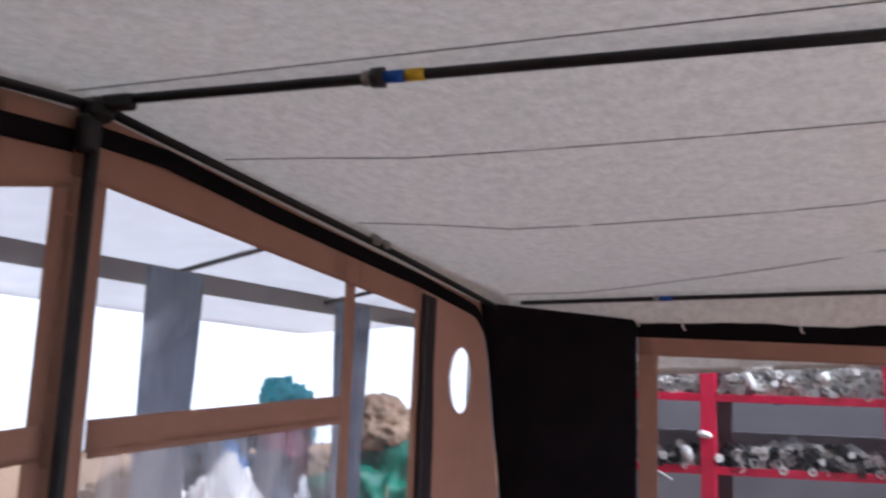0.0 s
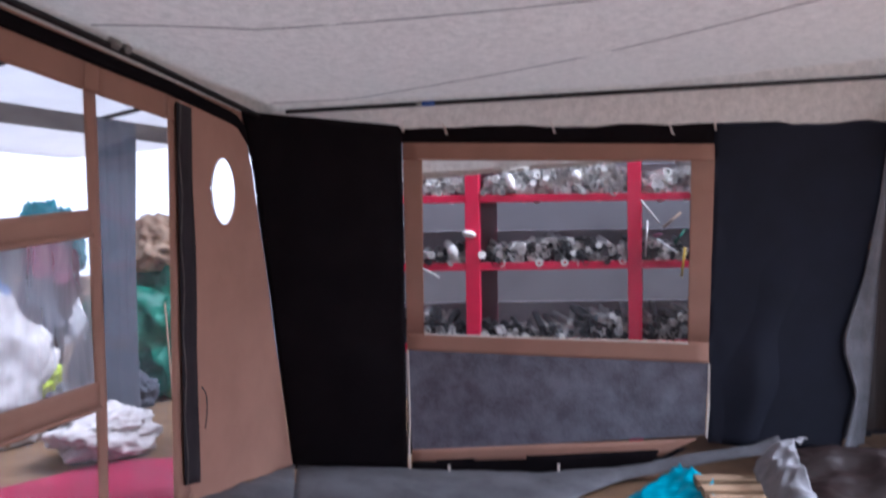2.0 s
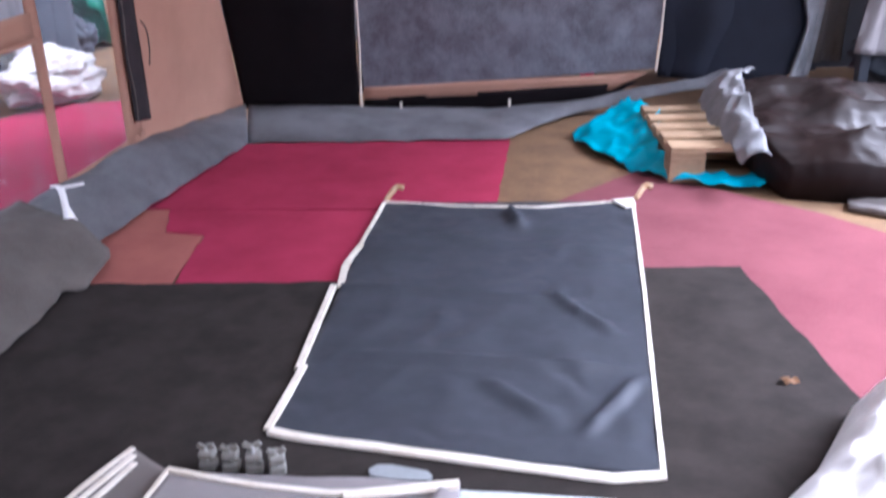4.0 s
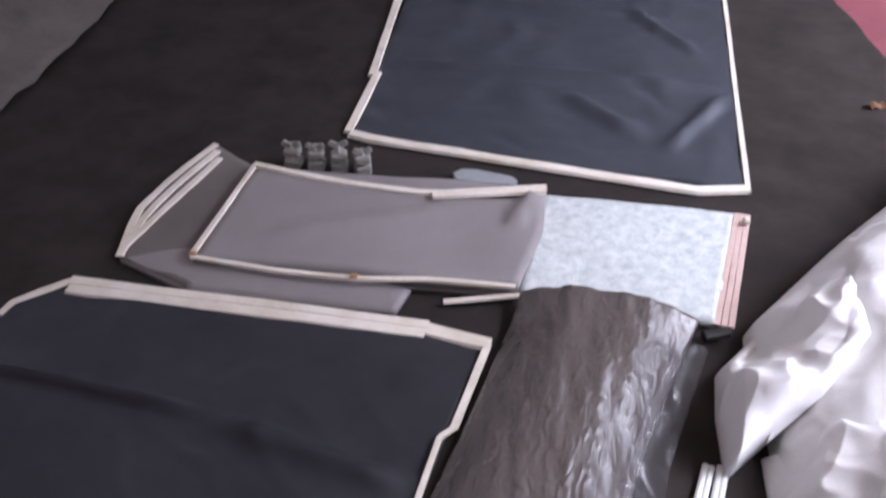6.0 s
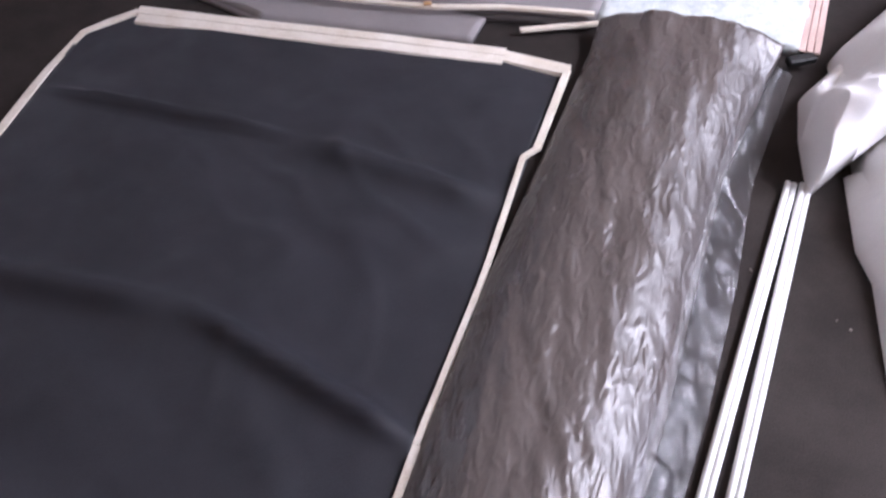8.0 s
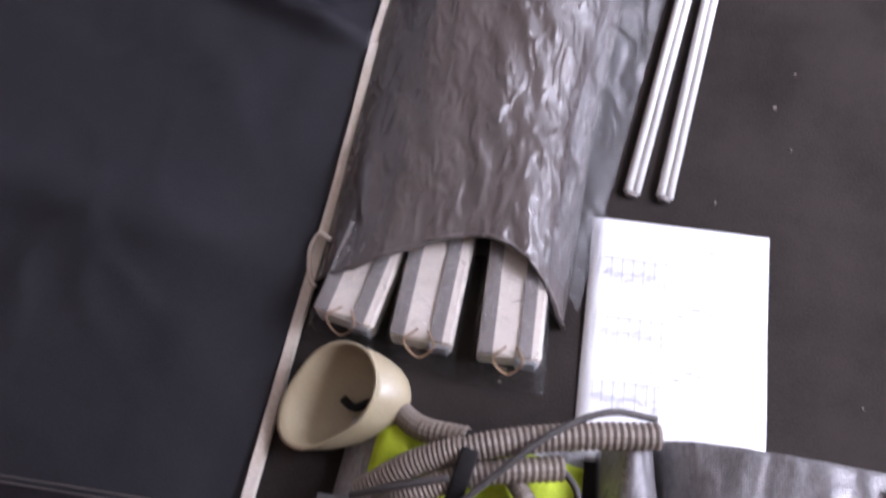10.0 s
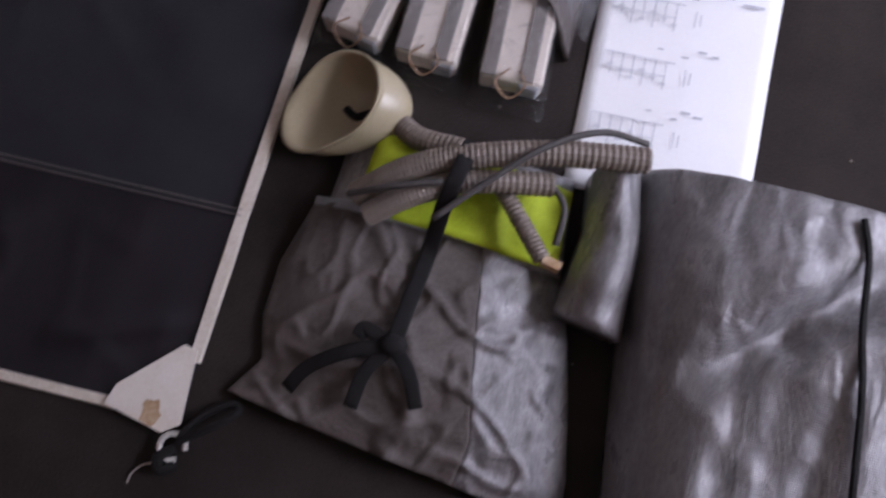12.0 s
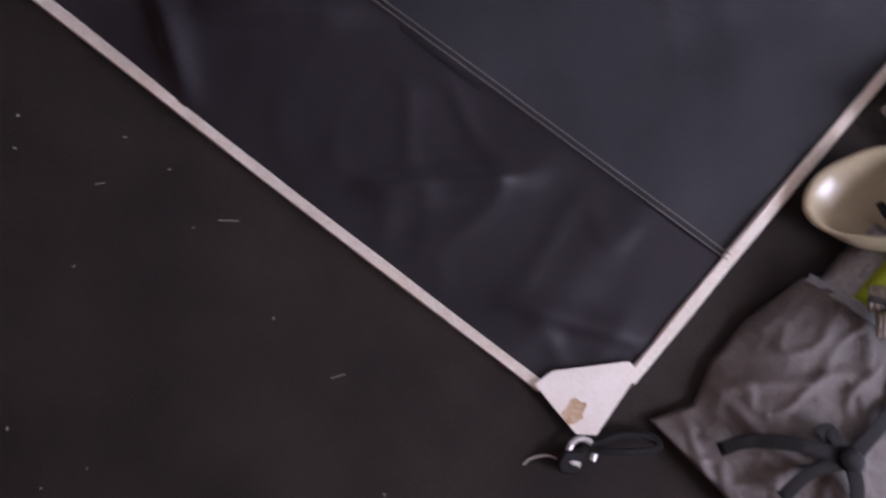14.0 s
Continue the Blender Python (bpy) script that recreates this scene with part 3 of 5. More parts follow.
for seg in ([(1.40, 1.990), (1.70, 1.990), (2.19, 1.926), (3.09, 1.832), (3.62, 1.755), (3.73, 1.67), (3.78, 1.56)],):
    bm = loft([LW(y, z - 0.028, 0.006) for y, z in seg], [LW(y, z + 0.026, 0.006) for y, z in seg], 3, 40, lambda u, v, p: wob(p, 5, 0.006), 0.006, X)
    smooth(part("piping_strip", bm, "black", wall_l, "black piping strip under the pole"))
bm = loft([LW(y, top(y) - 0.055, -0.004) for y in (1.40, 2.4, 3.3, 3.8)], [LW(y, top(y) + 0.01, -0.004) for y in (1.40, 2.4, 3.3, 3.8)], 2, 30, None, 0.004, X)
part("top_hem", bm, "brown", wall_l)
# the stretch of side wall before the upright
for q in ([(-2.6, 1.64), (1.19, 1.79), (1.19, 2.03), (-2.6, 1.77)], [(1.19, 1.79), (1.42, 1.84), (1.42, 2.04), (1.19, 2.03)]):
    lw("top_panel", q)
lw("stile", [(1.355, 0.05), (1.425, 0.05), (1.425, 1.86), (1.355, 1.845)], nu=3, nv=20)
lw("rail", [(0.6, 1.05), (1.40, 1.158), (1.40, 1.245), (0.6, 1.14)], nu=20, nv=3, amp=0.01)
lw("bottom_panel", [(-2.6, 0.0), (1.40, 0.0), (1.40, 0.25), (-2.6, 0.25)], nu=20, nv=3)
# unseen solid canvas, added here to keep out light from the left
lw("stile", [(-2.6, 0.25), (0.6, 0.25), (0.6, 1.77), (-2.6, 1.64)], nu=16, nv=10)
lw("pane", [(0.6, 0.24), (1.38, 0.24), (1.38, 1.85), (0.6, 1.77)], "pane", "clear window film", 0.010, -0.006, 16, 10, thick=None)
lw("black_band", [(0.2, top(1.40) - 0.19), (1.40, top(1.40) - 0.12), (1.40, top(1.40) - 0.06), (0.2, top(1.40) - 0.13)], "black", "black piping strip", 0.004, 0.006, 10, 3)

# ---- end wall ----
wall_b = thing("wall_end", "dark canvas end wall with a framed film window", "tent wall", kind="structure")


def bw(name, q, material, label="", amp=0.006, off=0.0, nu=10, nv=12, seed=0.0, thick=0.004):
    return wall_piece(name, q, BW, BWN, material, wall_b, label, nu, nv, amp, off, thick, seed)


bm = loft([LW(4.11, 0.05, 0.004), LW(3.985, 0.56, 0.004), LW(3.90, 0.95, 0.004), LW(3.815, 1.28, 0.004), LW(3.755, 1.54, 0.004), LW(3.69, 1.72, 0.004), LW(3.66, 1.80, 0.004)],
          [BW(0.575, 0.02), BW(0.575, 0.55), BW(0.574, 0.95), BW(0.573, 1.28), BW(0.572, 1.50), BW(0.57, 1.69), BW(0.57, 1.768)], 22, 30, lambda u, v, p: wob(p, 3, 0.016) * min(1, 5 * u, 5 * (1 - u)), 0.004, BWN)
smooth(part("black_panel", bm, "black", wall_b, "near-black canvas panel curving into the side wall"))
bw("top_band", [(0.57, 1.682), (2.125, 1.652), (2.125, 1.758), (0.57, 1.768)], "black", "black band over the window", 0.006, 0.0, 30, 3)
for q in ([(0.575, 1.597), (2.125, 1.570), (2.125, 1.655), (0.575, 1.684)], [(0.583, 0.648), (2.09, 0.562), (2.09, 0.668), (0.583, 0.73)],
          [(0.583, 0.73), (0.668, 0.726), (0.672, 1.598), (0.575, 1.598)], [(1.985, 0.665), (2.09, 0.665), (2.125, 1.572), (2.008, 1.572)]):
    bw("window_border", q, "brown", "brown canvas window border", 0.004, 0.004, 20, 6)
bw("pane", [(0.66, 0.72), (1.99, 0.66), (2.015, 1.58), (0.665, 1.605)], "pane", "clear window film", 0.012, -0.004, 24, 16, thick=None)
bw("hem", [(0.668, 0.722), (1.985, 0.660), (1.985, 0.668), (0.668, 0.730)], "cream", "pale stitched hem", 0.002, 0.010, 20, 1)
bw("lower_pane", [(0.60, 0.14), (2.07, 0.20), (2.09, 0.563), (0.585, 0.650)], "pane_grey", "scuffed grey film panel", 0.016, 0.0, 24, 10, thick=None)
bw("lower_edge", [(0.575, 0.12), (0.655, 0.12), (0.668, 0.645), (0.583, 0.65)], "black", "", 0.004, -0.008, 3, 8)
bw("lower_border", [(0.60, 0.085), (1.85, 0.10), (2.03, 0.185), (0.60, 0.145)], "brown", "brown canvas strip", 0.02, 0.012, 24, 3)
bw("lower_band", [(0.60, -0.01), (1.75, 0.0), (1.98, 0.14), (0.60, 0.09)], "black", "black canvas strip", 0.03, 0.010, 24, 4)
bm = loft([BW(0.60, 1.50, -0.10), BW(1.2, 1.545, -0.10), BW(2.05, 1.60, -0.10)], [BW(0.60, 1.66, -0.10), BW(1.2, 1.66, -0.10), BW(2.05, 1.66, -0.10)], 4, 24, lambda u, v, p: wob(p, 6, 0.01), 0.003, BWN)
smooth(part("outer_flap", bm, "roof", wall_b, "pale strip outside the top of the window"))
part("seam_cord", sweep(curve_points([BW(0.585, 0.65, 0.008), BW(0.59, 0.35, 0.014), BW(0.588, 0.05, 0.02), BW(0.62, 0.0, 0.05)], 20), 0.005, 6), "cream", wall_b)
part("seam_cord", sweep([BW(2.09, 0.56, 0.008), BW(2.085, 0.35, 0.012), BW(2.072, 0.19, 0.012)], 0.005, 6), "cream", wall_b)


def drape(u, v, p):
    fold = 0.05 * math.sin((u * 2.2 - v * 1.3) * 3.4) * (1 - v) * min(1, u * 3)
    return fold + wob(p, 3, 0.02) - 0.05 * u * (1 - v)


bm = loft([BW(2.085, 0.16), BW(2.09, 0.6), BW(2.125, 1.757)], [BW(2.70, 0.13, 0.10), BW(2.79, 0.42, 0.06), BW(2.745, 0.60, 0.04), BW(2.745, 0.69, 0.03), BW(2.86, 0.99), BW(2.94, 1.36), BW(3.0, 1.77)], 26, 40, drape, 0.004, BWN)
smooth(part("navy_panel", bm, "navy", wall_b, "dark navy canvas panel pulled into folds"))
bm = loft([BW(2.70, 0.12, 0.12), BW(2.79, 0.42, 0.08), BW(2.745, 0.60, 0.05), BW(2.745, 0.69, 0.04), BW(2.86, 0.99, 0.01), BW(2.94, 1.36, 0.01), BW(3.0, 1.77, 0.01)], [BW(2.84, 0.16, 0.04), BW(2.90, 0.6, 0.0), BW(2.95, 1.0, -0.02), BW(3.035, 1.77, -0.02)],
          6, 30, lambda u, v, p: 0.02 * math.sin(u * 7 + v * 5), 0.004, BWN)
smooth(part("curtain_edge", bm, "grey_sheet", wall_b, "grey lining at the folded canvas edge"))
bm = loft([BW(2.90, 0.2, -0.08), BW(2.96, 1.0, -0.08), BW(3.02, 1.75, -0.06)], [BW(3.06, 0.2, -0.10), BW(3.05, 1.0, -0.08), BW(3.08, 1.75, -0.06)], 8, 20, lambda u, v, p: 0.03 * math.sin(u * 9), 0.004, BWN)
smooth(part("curtain_edge", bm, "taupe2", wall_b))
for u, z in ((0.580, 1.767), (0.787, 1.753), (1.322, 1.750), (1.905, 1.735), (2.123, 1.752)):
    k = 0.012 if 0.6 < u < 2 else 0.0
    t = thing("roof_hook", "small pale plastic hook on the canvas edge", "hook", "roof hooks", at=BW(u, z, 0.02))
    part("hook", sweep(curve_points([BW(u - k, z + 0.025, 0.015), BW(u, z, 0.02), BW(u + k * 0.4, z - 0.025, 0.024), BW(u + k, z - 0.032, 0.03)], 10), 0.0045, 6), "cream", t)
    settle(t)
for u in (0.785, 1.33):
    t = thing("hem_peg", "small pale peg at the black hem", "peg", "hem pegs", at=BW(u, 0.05, 0.03))
    part("pin", sweep([BW(u, 0.075, 0.04), BW(u, 0.03, 0.045)], 0.006, 6), "cream", t)
    settle(t)

# an unseen canvas wall added behind the camera closes the tent and blocks light
ob = part("wall_front", loft([(-1.2, -1.35, 0.0), (2.45, -1.35, 0.0)], [(-1.2, -1.35, 1.86), (2.45, -1.35, 1.86)], 10, 20, lambda u, v, p: wob(p, 3, 0.02), 0.004, (0, 1, 0)), "brown")
tagged(ob, "unseen brown canvas wall added to block light from behind", "tent wall", kind="structure")
# another unseen panel, added to block light from behind on the right
ob = part("wall_right", loft([(2.45, -1.34, 0.0), (2.45, -0.25, 0.0)], [(2.45, -1.34, 1.86), (2.45, -0.25, 1.93)], 10, 12, lambda u, v, p: wob(p, 3, 0.02), 0.004, (-1, 0, 0)), "brown")
tagged(ob, "unseen brown canvas panel added to block light beside the open side", "tent wall", kind="structure")

# ---- draught skirts ----
bm = loft([(-1.15, 2.36, 0.13), (-1.15, 3.1, 0.16), (-1.13, 4.12, 0.07)], [(-0.885, 2.42, 0.02), (-0.905, 2.70, 0.012), (-0.913, 2.956, 0.01), (-0.915, 3.30, 0.012), (-0.918, 3.68, 0.01)],
          18, 50, lambda u, v, p: 0.05 * math.sin(math.pi * u) * (0.6 + 0.4 * noise.noise(p * 3)) + 0.012 * noise.noise(p * 9) + 0.02 * max(0, 0.3 - abs(u - 0.3)) * (1 + noise.noise(p * 5)), -0.004)
ob = smooth(part("draught_skirt", bm, "flap"))
tagged(ob, "blue-grey plastic draught skirt along the side wall", "draught skirt")
bm = loft([(-1.15, 1.0, 0.10), (-1.15, 1.8, 0.10), (-1.15, 2.44, 0.15)],
          [(-0.66, 1.0, 0.012), (-0.67, 1.45, 0.012), (-0.693, 1.73, 0.012), (-0.748, 2.04, 0.014), (-0.775, 2.10, 0.016), (-0.715, 2.135, 0.012), (-0.745, 2.21, 0.014), (-0.755, 2.33, 0.022), (-0.80, 2.39, 0.035)],
          22, 70, lambda u, v, p: 0.085 * math.sin(math.pi * u) * (0.5 + 0.5 * noise.noise(p * 3.2)) + 0.020 * noise.noise(p * 8) + 0.012 * (0.3 - abs(noise.noise(p * 14))), -0.004)
ob = smooth(part("draught_skirt", bm, "flap_brown"))
tagged(ob, "grey-brown draught skirt cloth with a ragged edge", "draught skirt")
bm = loft([BW(0.02, 0.07, 0.0), BW(0.6, 0.055, 0.005), BW(1.2, 0.03, 0.03), BW(1.6, 0.045, 0.03), BW(2.0, 0.115, 0.03), BW(2.3, 0.155, 0.03), BW(2.42, 0.20, 0.03)],
          [(-0.93, 3.70, 0.006), (-0.439, 3.812, 0.006), (0.224, 3.98, 0.008), BW(1.62, 0.010, 0.12), BW(1.85, 0.040, 0.07), BW(2.3, 0.120, 0.09), BW(2.42, 0.145, 0.10)],
          12, 70, lambda u, v, p: 0.022 * math.sin(math.pi * u) + 0.010 * noise.noise(p * 7), -0.004)
ob = smooth(part("draught_skirt", bm, "flap"))
tagged(ob, "grey plastic draught skirt rising onto the pallet", "draught skirt")
t = thing("tie_strap", "crumpled pale grey tie strap on the draught skirt", "strap", at=(-0.93, 2.45, 0.10))
for pts in ([(-1.06, 2.50, 0.19), (-1.0, 2.46, 0.20), (-0.96, 2.42, 0.16), (-0.92, 2.36, 0.06)], [(-1.0, 2.46, 0.20), (-0.95, 2.52, 0.20)], [(-0.96, 2.42, 0.16), (-0.88, 2.40, 0.04), (-0.82, 2.38, 0.03)]):
    smooth(part("tape", sweep(pts, 0.011, 8, 14, 0.0, 0.35), "whitebag", t))
settle(t)


# ---- the red rack behind the window ----
rack = thing("storage_rack", "red steel storage rack full of pipe ends", "rack", at=BW(1.3, 0, -0.5))


def RK(u, z, d=0.0):
    return BW(u + 0.23 * d, z, -0.45 - d)


def bar(name, u0, u1, z0, z1, d0, d1, material, parent, label=""):
    bm = bmesh.new()
    v = [bm.verts.new(RK(u, z, d)) for d in (d0, d1) for u, z in ((u0, z0), (u1, z0), (u1, z1), (u0, z1))]
    for f in ((0, 1, 2, 3), (7, 6, 5, 4), (0, 4, 5, 1), (1, 5, 6, 2), (2, 6, 7, 3), (3, 7, 4, 0)):
        bm.faces.new([v[i] for i in f])
    bmesh.ops.bevel(bm, geom=list(bm.edges), offset=0.002, segments=1, affect="EDGES")
    return part(name, bm, material, parent, label)


for u in (0.03, 0.925, 1.815, 2.71):
    bar("upright", u - 0.038, u + 0.038, 0.0, 2.1, 0.0, 0.05, "rack", rack)
    bar("upright", u - 0.03, u + 0.03, 0.0, 2.1, 0.55, 0.60, "rack_shade", rack)
    bar("side_sheet", u + 0.028, u + 0.032, 0.2, 2.1, 0.06, 0.54, "rack_shade", rack)
for z in (0.60, 1.042, 1.415, 1.90):
    for u0, u1 in ((0.07, 0.887), (0.963, 1.777), (1.853, 2.67)):
        bar("shelf_beam", u0, u1, z - 0.024, z + 0.018, 0.008, 0.045, "rack", rack)
        bar("shelf_board", u0, u1, z - 0.004, z + 0.012, 0.05, 0.60, "backing", rack)
for z0 in (0.66, 1.10, 1.50):
    bar("back_board", -0.10, 2.60, z0, z0 + 0.13, 0.62, 0.635, "backing", rack, "grey back board")
settle(rack)
rg = random.Random(4)


def ring_mesh(r, hole, length, n=10):
    bm = bmesh.new()
    rows = [[bm.verts.new((rr * math.cos(2 * math.pi * i / n), y, rr * math.sin(2 * math.pi * i / n))) for i in range(n)]
            for rr, y in ((hole, 0.03), (hole, 0.0), (r, 0.0), (r, length))]
    for a, b in zip(rows, rows[1:]):
        for i in range(n):
            bm.faces.new((a[i], a[(i + 1) % n], b[(i + 1) % n], b[i]))
    bm.faces.new(rows[0])
    bm.faces.new(rows[-1])
    bmesh.ops.recalc_face_normals(bm, faces=bm.faces)
    me = bpy.data.meshes.new("pipe_end")
    bm.to_mesh(me)
    bm.free()
    return me


pipes = {}
for key, mt in (("s", "steel"), ("d", "dark_steel"), ("p", "pale_end")):
    pipes[key] = []
    for r, h, ln in ((0.020, 0.014, 0.4), (0.015, 0.010, 0.35), (0.025, 0.018, 0.3), (0.018, 0.004, 0.4), (0.022, 0.008, 0.3)):
        me = ring_mesh(r, h, ln)
        me.materials.append(M[mt])
        pipes[key].append(me)
aim = BWN.to_track_quat("-Y", "Z").to_matrix().to_4x4()
n_made = 0
for z, hgt, mixk in ((0.622, 0.15, "dddsdsp"), (1.06, 0.13, "ddssdpp"), (1.447, 0.18, "sppspspp")):
    for u0, u1 in ((0.50, 0.875), (0.985, 1.76), (1.88, 2.30)):
        bunch = thing("pipe_bundle", "stack of cut tent pipes with open ends on a rack shelf", "pipes", "pipe bundles", at=RK((u0 + u1) / 2, z, 0.1))
        row, zz = 0, z
        peak = (0.35 + 0.65 * rg.random())
        while zz < z + hgt:
            uu = u0 + 0.012 * (row % 2)
            while uu < u1:
                lim = z + hgt * (0.72 + 0.28 * math.sin(peak * 9 + uu * 6))
                if zz < lim and n_made < 1500:
                    o = new("pipe", rg.choice(pipes[rg.choice(mixk)]))
                    o.parent = bunch
                    p = RK(uu + rg.uniform(-0.006, 0.006), zz + rg.uniform(-0.005, 0.005), rg.uniform(-0.01, 0.10)) - bunch.location
                    o.matrix_local = Matrix.Translation(p) @ aim @ Matrix.Rotation(rg.uniform(-0.2, 0.2), 4, "Z") @ Matrix.Rotation(rg.uniform(-0.12, 0.12), 4, "X")
                    n_made += 1
                uu += rg.uniform(0.024, 0.036)
            zz += 0.023
            row += 1
# loose fittings that stick out of the rack
for u, z, a, ln, mt in ((0.70, 1.01, -0.5, 0.11, "pale_end"), (1.90, 1.33, -0.9, 0.16, "pale_end"), (1.99, 1.14, -0.6, 0.13, "white"), (2.06, 1.19, 0.9, 0.09, "green"),
                        (2.02, 1.28, 0.7, 0.13, "tan"), (1.88, 1.18, 1.5, 0.20, "steel"), (2.08, 1.05, 1.45, 0.16, "yellow_tape"), (1.94, 1.20, 0.2, 0.05, "magenta")):
    t = thing("loose_rod", "loose thin rod sticking out of the rack", "rod", "loose rods", at=RK(u, z, -0.02))
    d = Vector((math.cos(a) / 1.044, 0.3 * math.cos(a) / 1.044, math.sin(a))) * ln / 2
    smooth(part("rod", sweep([RK(u, z, -0.02) - d, RK(u, z, -0.02) + d], 0.006, 8), mt, t))
    settle(t)
for u, z, w, h in ((0.82, 1.12, 0.09, 0.06), (0.91, 1.22, 0.04, 0.08), (1.14, 1.50, 0.045, 0.10), (1.50, 1.53, 0.06, 0.05)):
    t = thing("plastic_cap", "pale plastic fitting lying on the pipes", "fitting", "plastic fittings", at=RK(u, z, 0))
    bm = bmesh.new()
    bmesh.ops.create_uvsphere(bm, u_segments=12, v_segments=8, radius=1, matrix=Matrix.Translation(RK(u, z, -0.01)) @ Matrix.Rotation(0.3 + u * 5, 4, "Y") @ Matrix.Diagonal((w / 2, 0.03, h / 2, 1)))
    smooth(part("cap", bm, "pale_end", t))
    settle(t)

# ---- hall and the neighbouring tent, seen through the film windows ----
ob = part("hall_wall", box(bmesh.new(), (1.6, 7.3, 1.6), (8.0, 0.2, 4.4), 0.29), "hull")
tagged(ob, "grey wall of the hall behind the rack", "wall", kind="structure")
# An added glowing plane stands in for the bright daylight behind the side windows.
glow = bpy.data.materials.new("haze_glow")
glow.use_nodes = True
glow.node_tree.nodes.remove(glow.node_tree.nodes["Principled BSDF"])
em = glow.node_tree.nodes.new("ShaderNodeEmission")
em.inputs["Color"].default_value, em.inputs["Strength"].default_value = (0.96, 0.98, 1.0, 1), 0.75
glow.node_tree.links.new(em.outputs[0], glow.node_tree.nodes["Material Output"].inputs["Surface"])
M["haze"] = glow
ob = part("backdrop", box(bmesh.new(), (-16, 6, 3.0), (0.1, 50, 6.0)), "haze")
tagged(ob, "glowing white plane standing in for bright daylight outside", "backdrop", kind="structure")
tent = thing("neighbour_tent", "open awning frame with pale roof and brown valance", "tent", at=(-3.2, 4.5, 0))
bm = loft([(-6.5, -1.5, 2.12), (-6.5, 9, 2.12)], [(-1.9, -1.5, 2.48), (-1.9, 9, 2.48)], 12, 16, lambda u, v, p: -0.05 * math.sin(math.pi * u), -0.004)
smooth(part("roof_cloth", bm, "roof_thin", tent, "thin pale roof cloth"))
bm = loft([(-3.9, -1.5, 2.00), (-3.9, 9, 2.05)], [(-3.9, -1.5, 2.14), (-3.9, 9, 2.20)], 3, 30, lambda u, v, p: 0.02 * noise.noise(p * 3), 0.004, X)
part("valance", bm, "taupe2", tent, "dull brown valance")
for y in (1.5, 4.35, 6.1, 8.0):
    smooth(part("rafter", sweep([(-3.9, y, 2.13), (-1.9, y, 2.46)], 0.018, 8), "pole", tent))
for y in (0.9, 3.31, 4.92, 6.9):
    bm = loft([(-2.75, y - 0.18, 0), (-2.75, y - 0.17, 1.0), (-2.75, y - 0.19, 1.96)], [(-2.75, y + 0.18, 0), (-2.75, y + 0.17, 1.0), (-2.75, y + 0.19, 1.96)], 16, 14, lambda u, v, p: 0.025 * noise.noise(Vector((u * 9, y, v * 1.5))) + 0.012 * noise.noise(Vector((u * 23, y, v * 2))), 0.004, X)
    smooth(part("gathered_curtain", bm, "post", tent, "grey gathered curtain at the post"))
settle(tent)


OUT = []


def heap(name, label, cat, c, s, material, seed, group=""):
    """A slumped sack: a rounded body with dents, folds and a flat underside."""
    bm = bmesh.new()
    bmesh.ops.create_icosphere(bm, subdivisions=5, radius=1)
    sd = Vector((seed * 3.1, seed * 1.7, seed))
    for v in bm.verts:
        p = v.co.copy()
        k = 0.94 + 0.34 * noise.noise(p * 1.6 + sd) + 0.20 * noise.noise(p * 3.4 + sd) + 0.30 * (0.35 - abs(noise.noise(p * 4 + sd))) + 0.16 * (0.35 - abs(noise.noise(p * 9 + sd)))
        v.co = Vector((p.x * k * s[0], p.y * k * s[1], max(-0.8, p.z * k) * s[2]))
    bmesh.ops.translate(bm, verts=bm.verts, vec=(c[0], c[1], c[2] + 0.8 * s[2]))
    ob = smooth(part(name, bm, material))
    return tagged(ob, label, cat, group)


G = "sacks outside the tent"
rg = random.Random(31)
names = {"bluebag": "blue plastic", "whitebag": "white plastic", "tan": "tan cloth", "post": "dark grey", "sack": "dusty white", "magenta": "magenta", "teal": "teal plastic", "lime": "yellow-green"}
for k in range(46):
    m_ = rg.choice(["bluebag", "sack", "whitebag", "post", "tan", "post", "post", "sack", "sack", "teal", "magenta", "lime"])
    rg.random()
    OUT.append((names[m_], (-3.35 + rg.uniform(-0.3, 0.3), rg.uniform(3.0, 5.9), rg.choice([0.0, 0.0, 0.25, 0.45, 0.65])), [rg.uniform(0.08, 0.19) for _ in range(3)], m_))
for k, (nm, c, sz, m_) in enumerate(OUT):
    heap("sack", nm + " sack in the heap outside the window", "sack", c, sz, m_, 50 + k, G)
heap("sack", "teal plastic sack on the heap outside", "sack", (-3.4, 5.05, 0.98), (0.22, 0.2, 0.26), "teal", 1, G)
heap("sack", "magenta sack on the heap outside", "sack", (-3.2, 4.80, 0.78), (0.18, 0.18, 0.24), "magenta", 2, G)
heap("sack", "blue plastic sack on the heap outside", "sack", (-3.3, 4.3, 0.62), (0.17, 0.18, 0.24), "bluebag", 3, G)
heap("sack", "dusty white sack on the heap outside", "sack", (-3.2, 4.2, 0.0), (0.30, 0.45, 0.48), "sack", 4, G)
heap("sack", "white plastic sack on the heap outside", "sack", (-3.1, 3.6, 0.0), (0.25, 0.4, 0.26), "whitebag", 5, G)
heap("sack", "tan cloth sack on the heap outside", "sack", (-3.35, 4.55, 0.30), (0.3, 0.3, 0.35), "tan", 6, G)
heap("sack", "tan cloth sack on top of the green tarp", "sack", (-3.2, 6.0, 0.95), (0.25, 0.3, 0.22), "tan", 7, G)
heap("sack", "dark grey sack on the heap outside", "sack", (-3.4, 4.6, 0.3), (0.35, 0.5, 0.5), "post", 8, G)
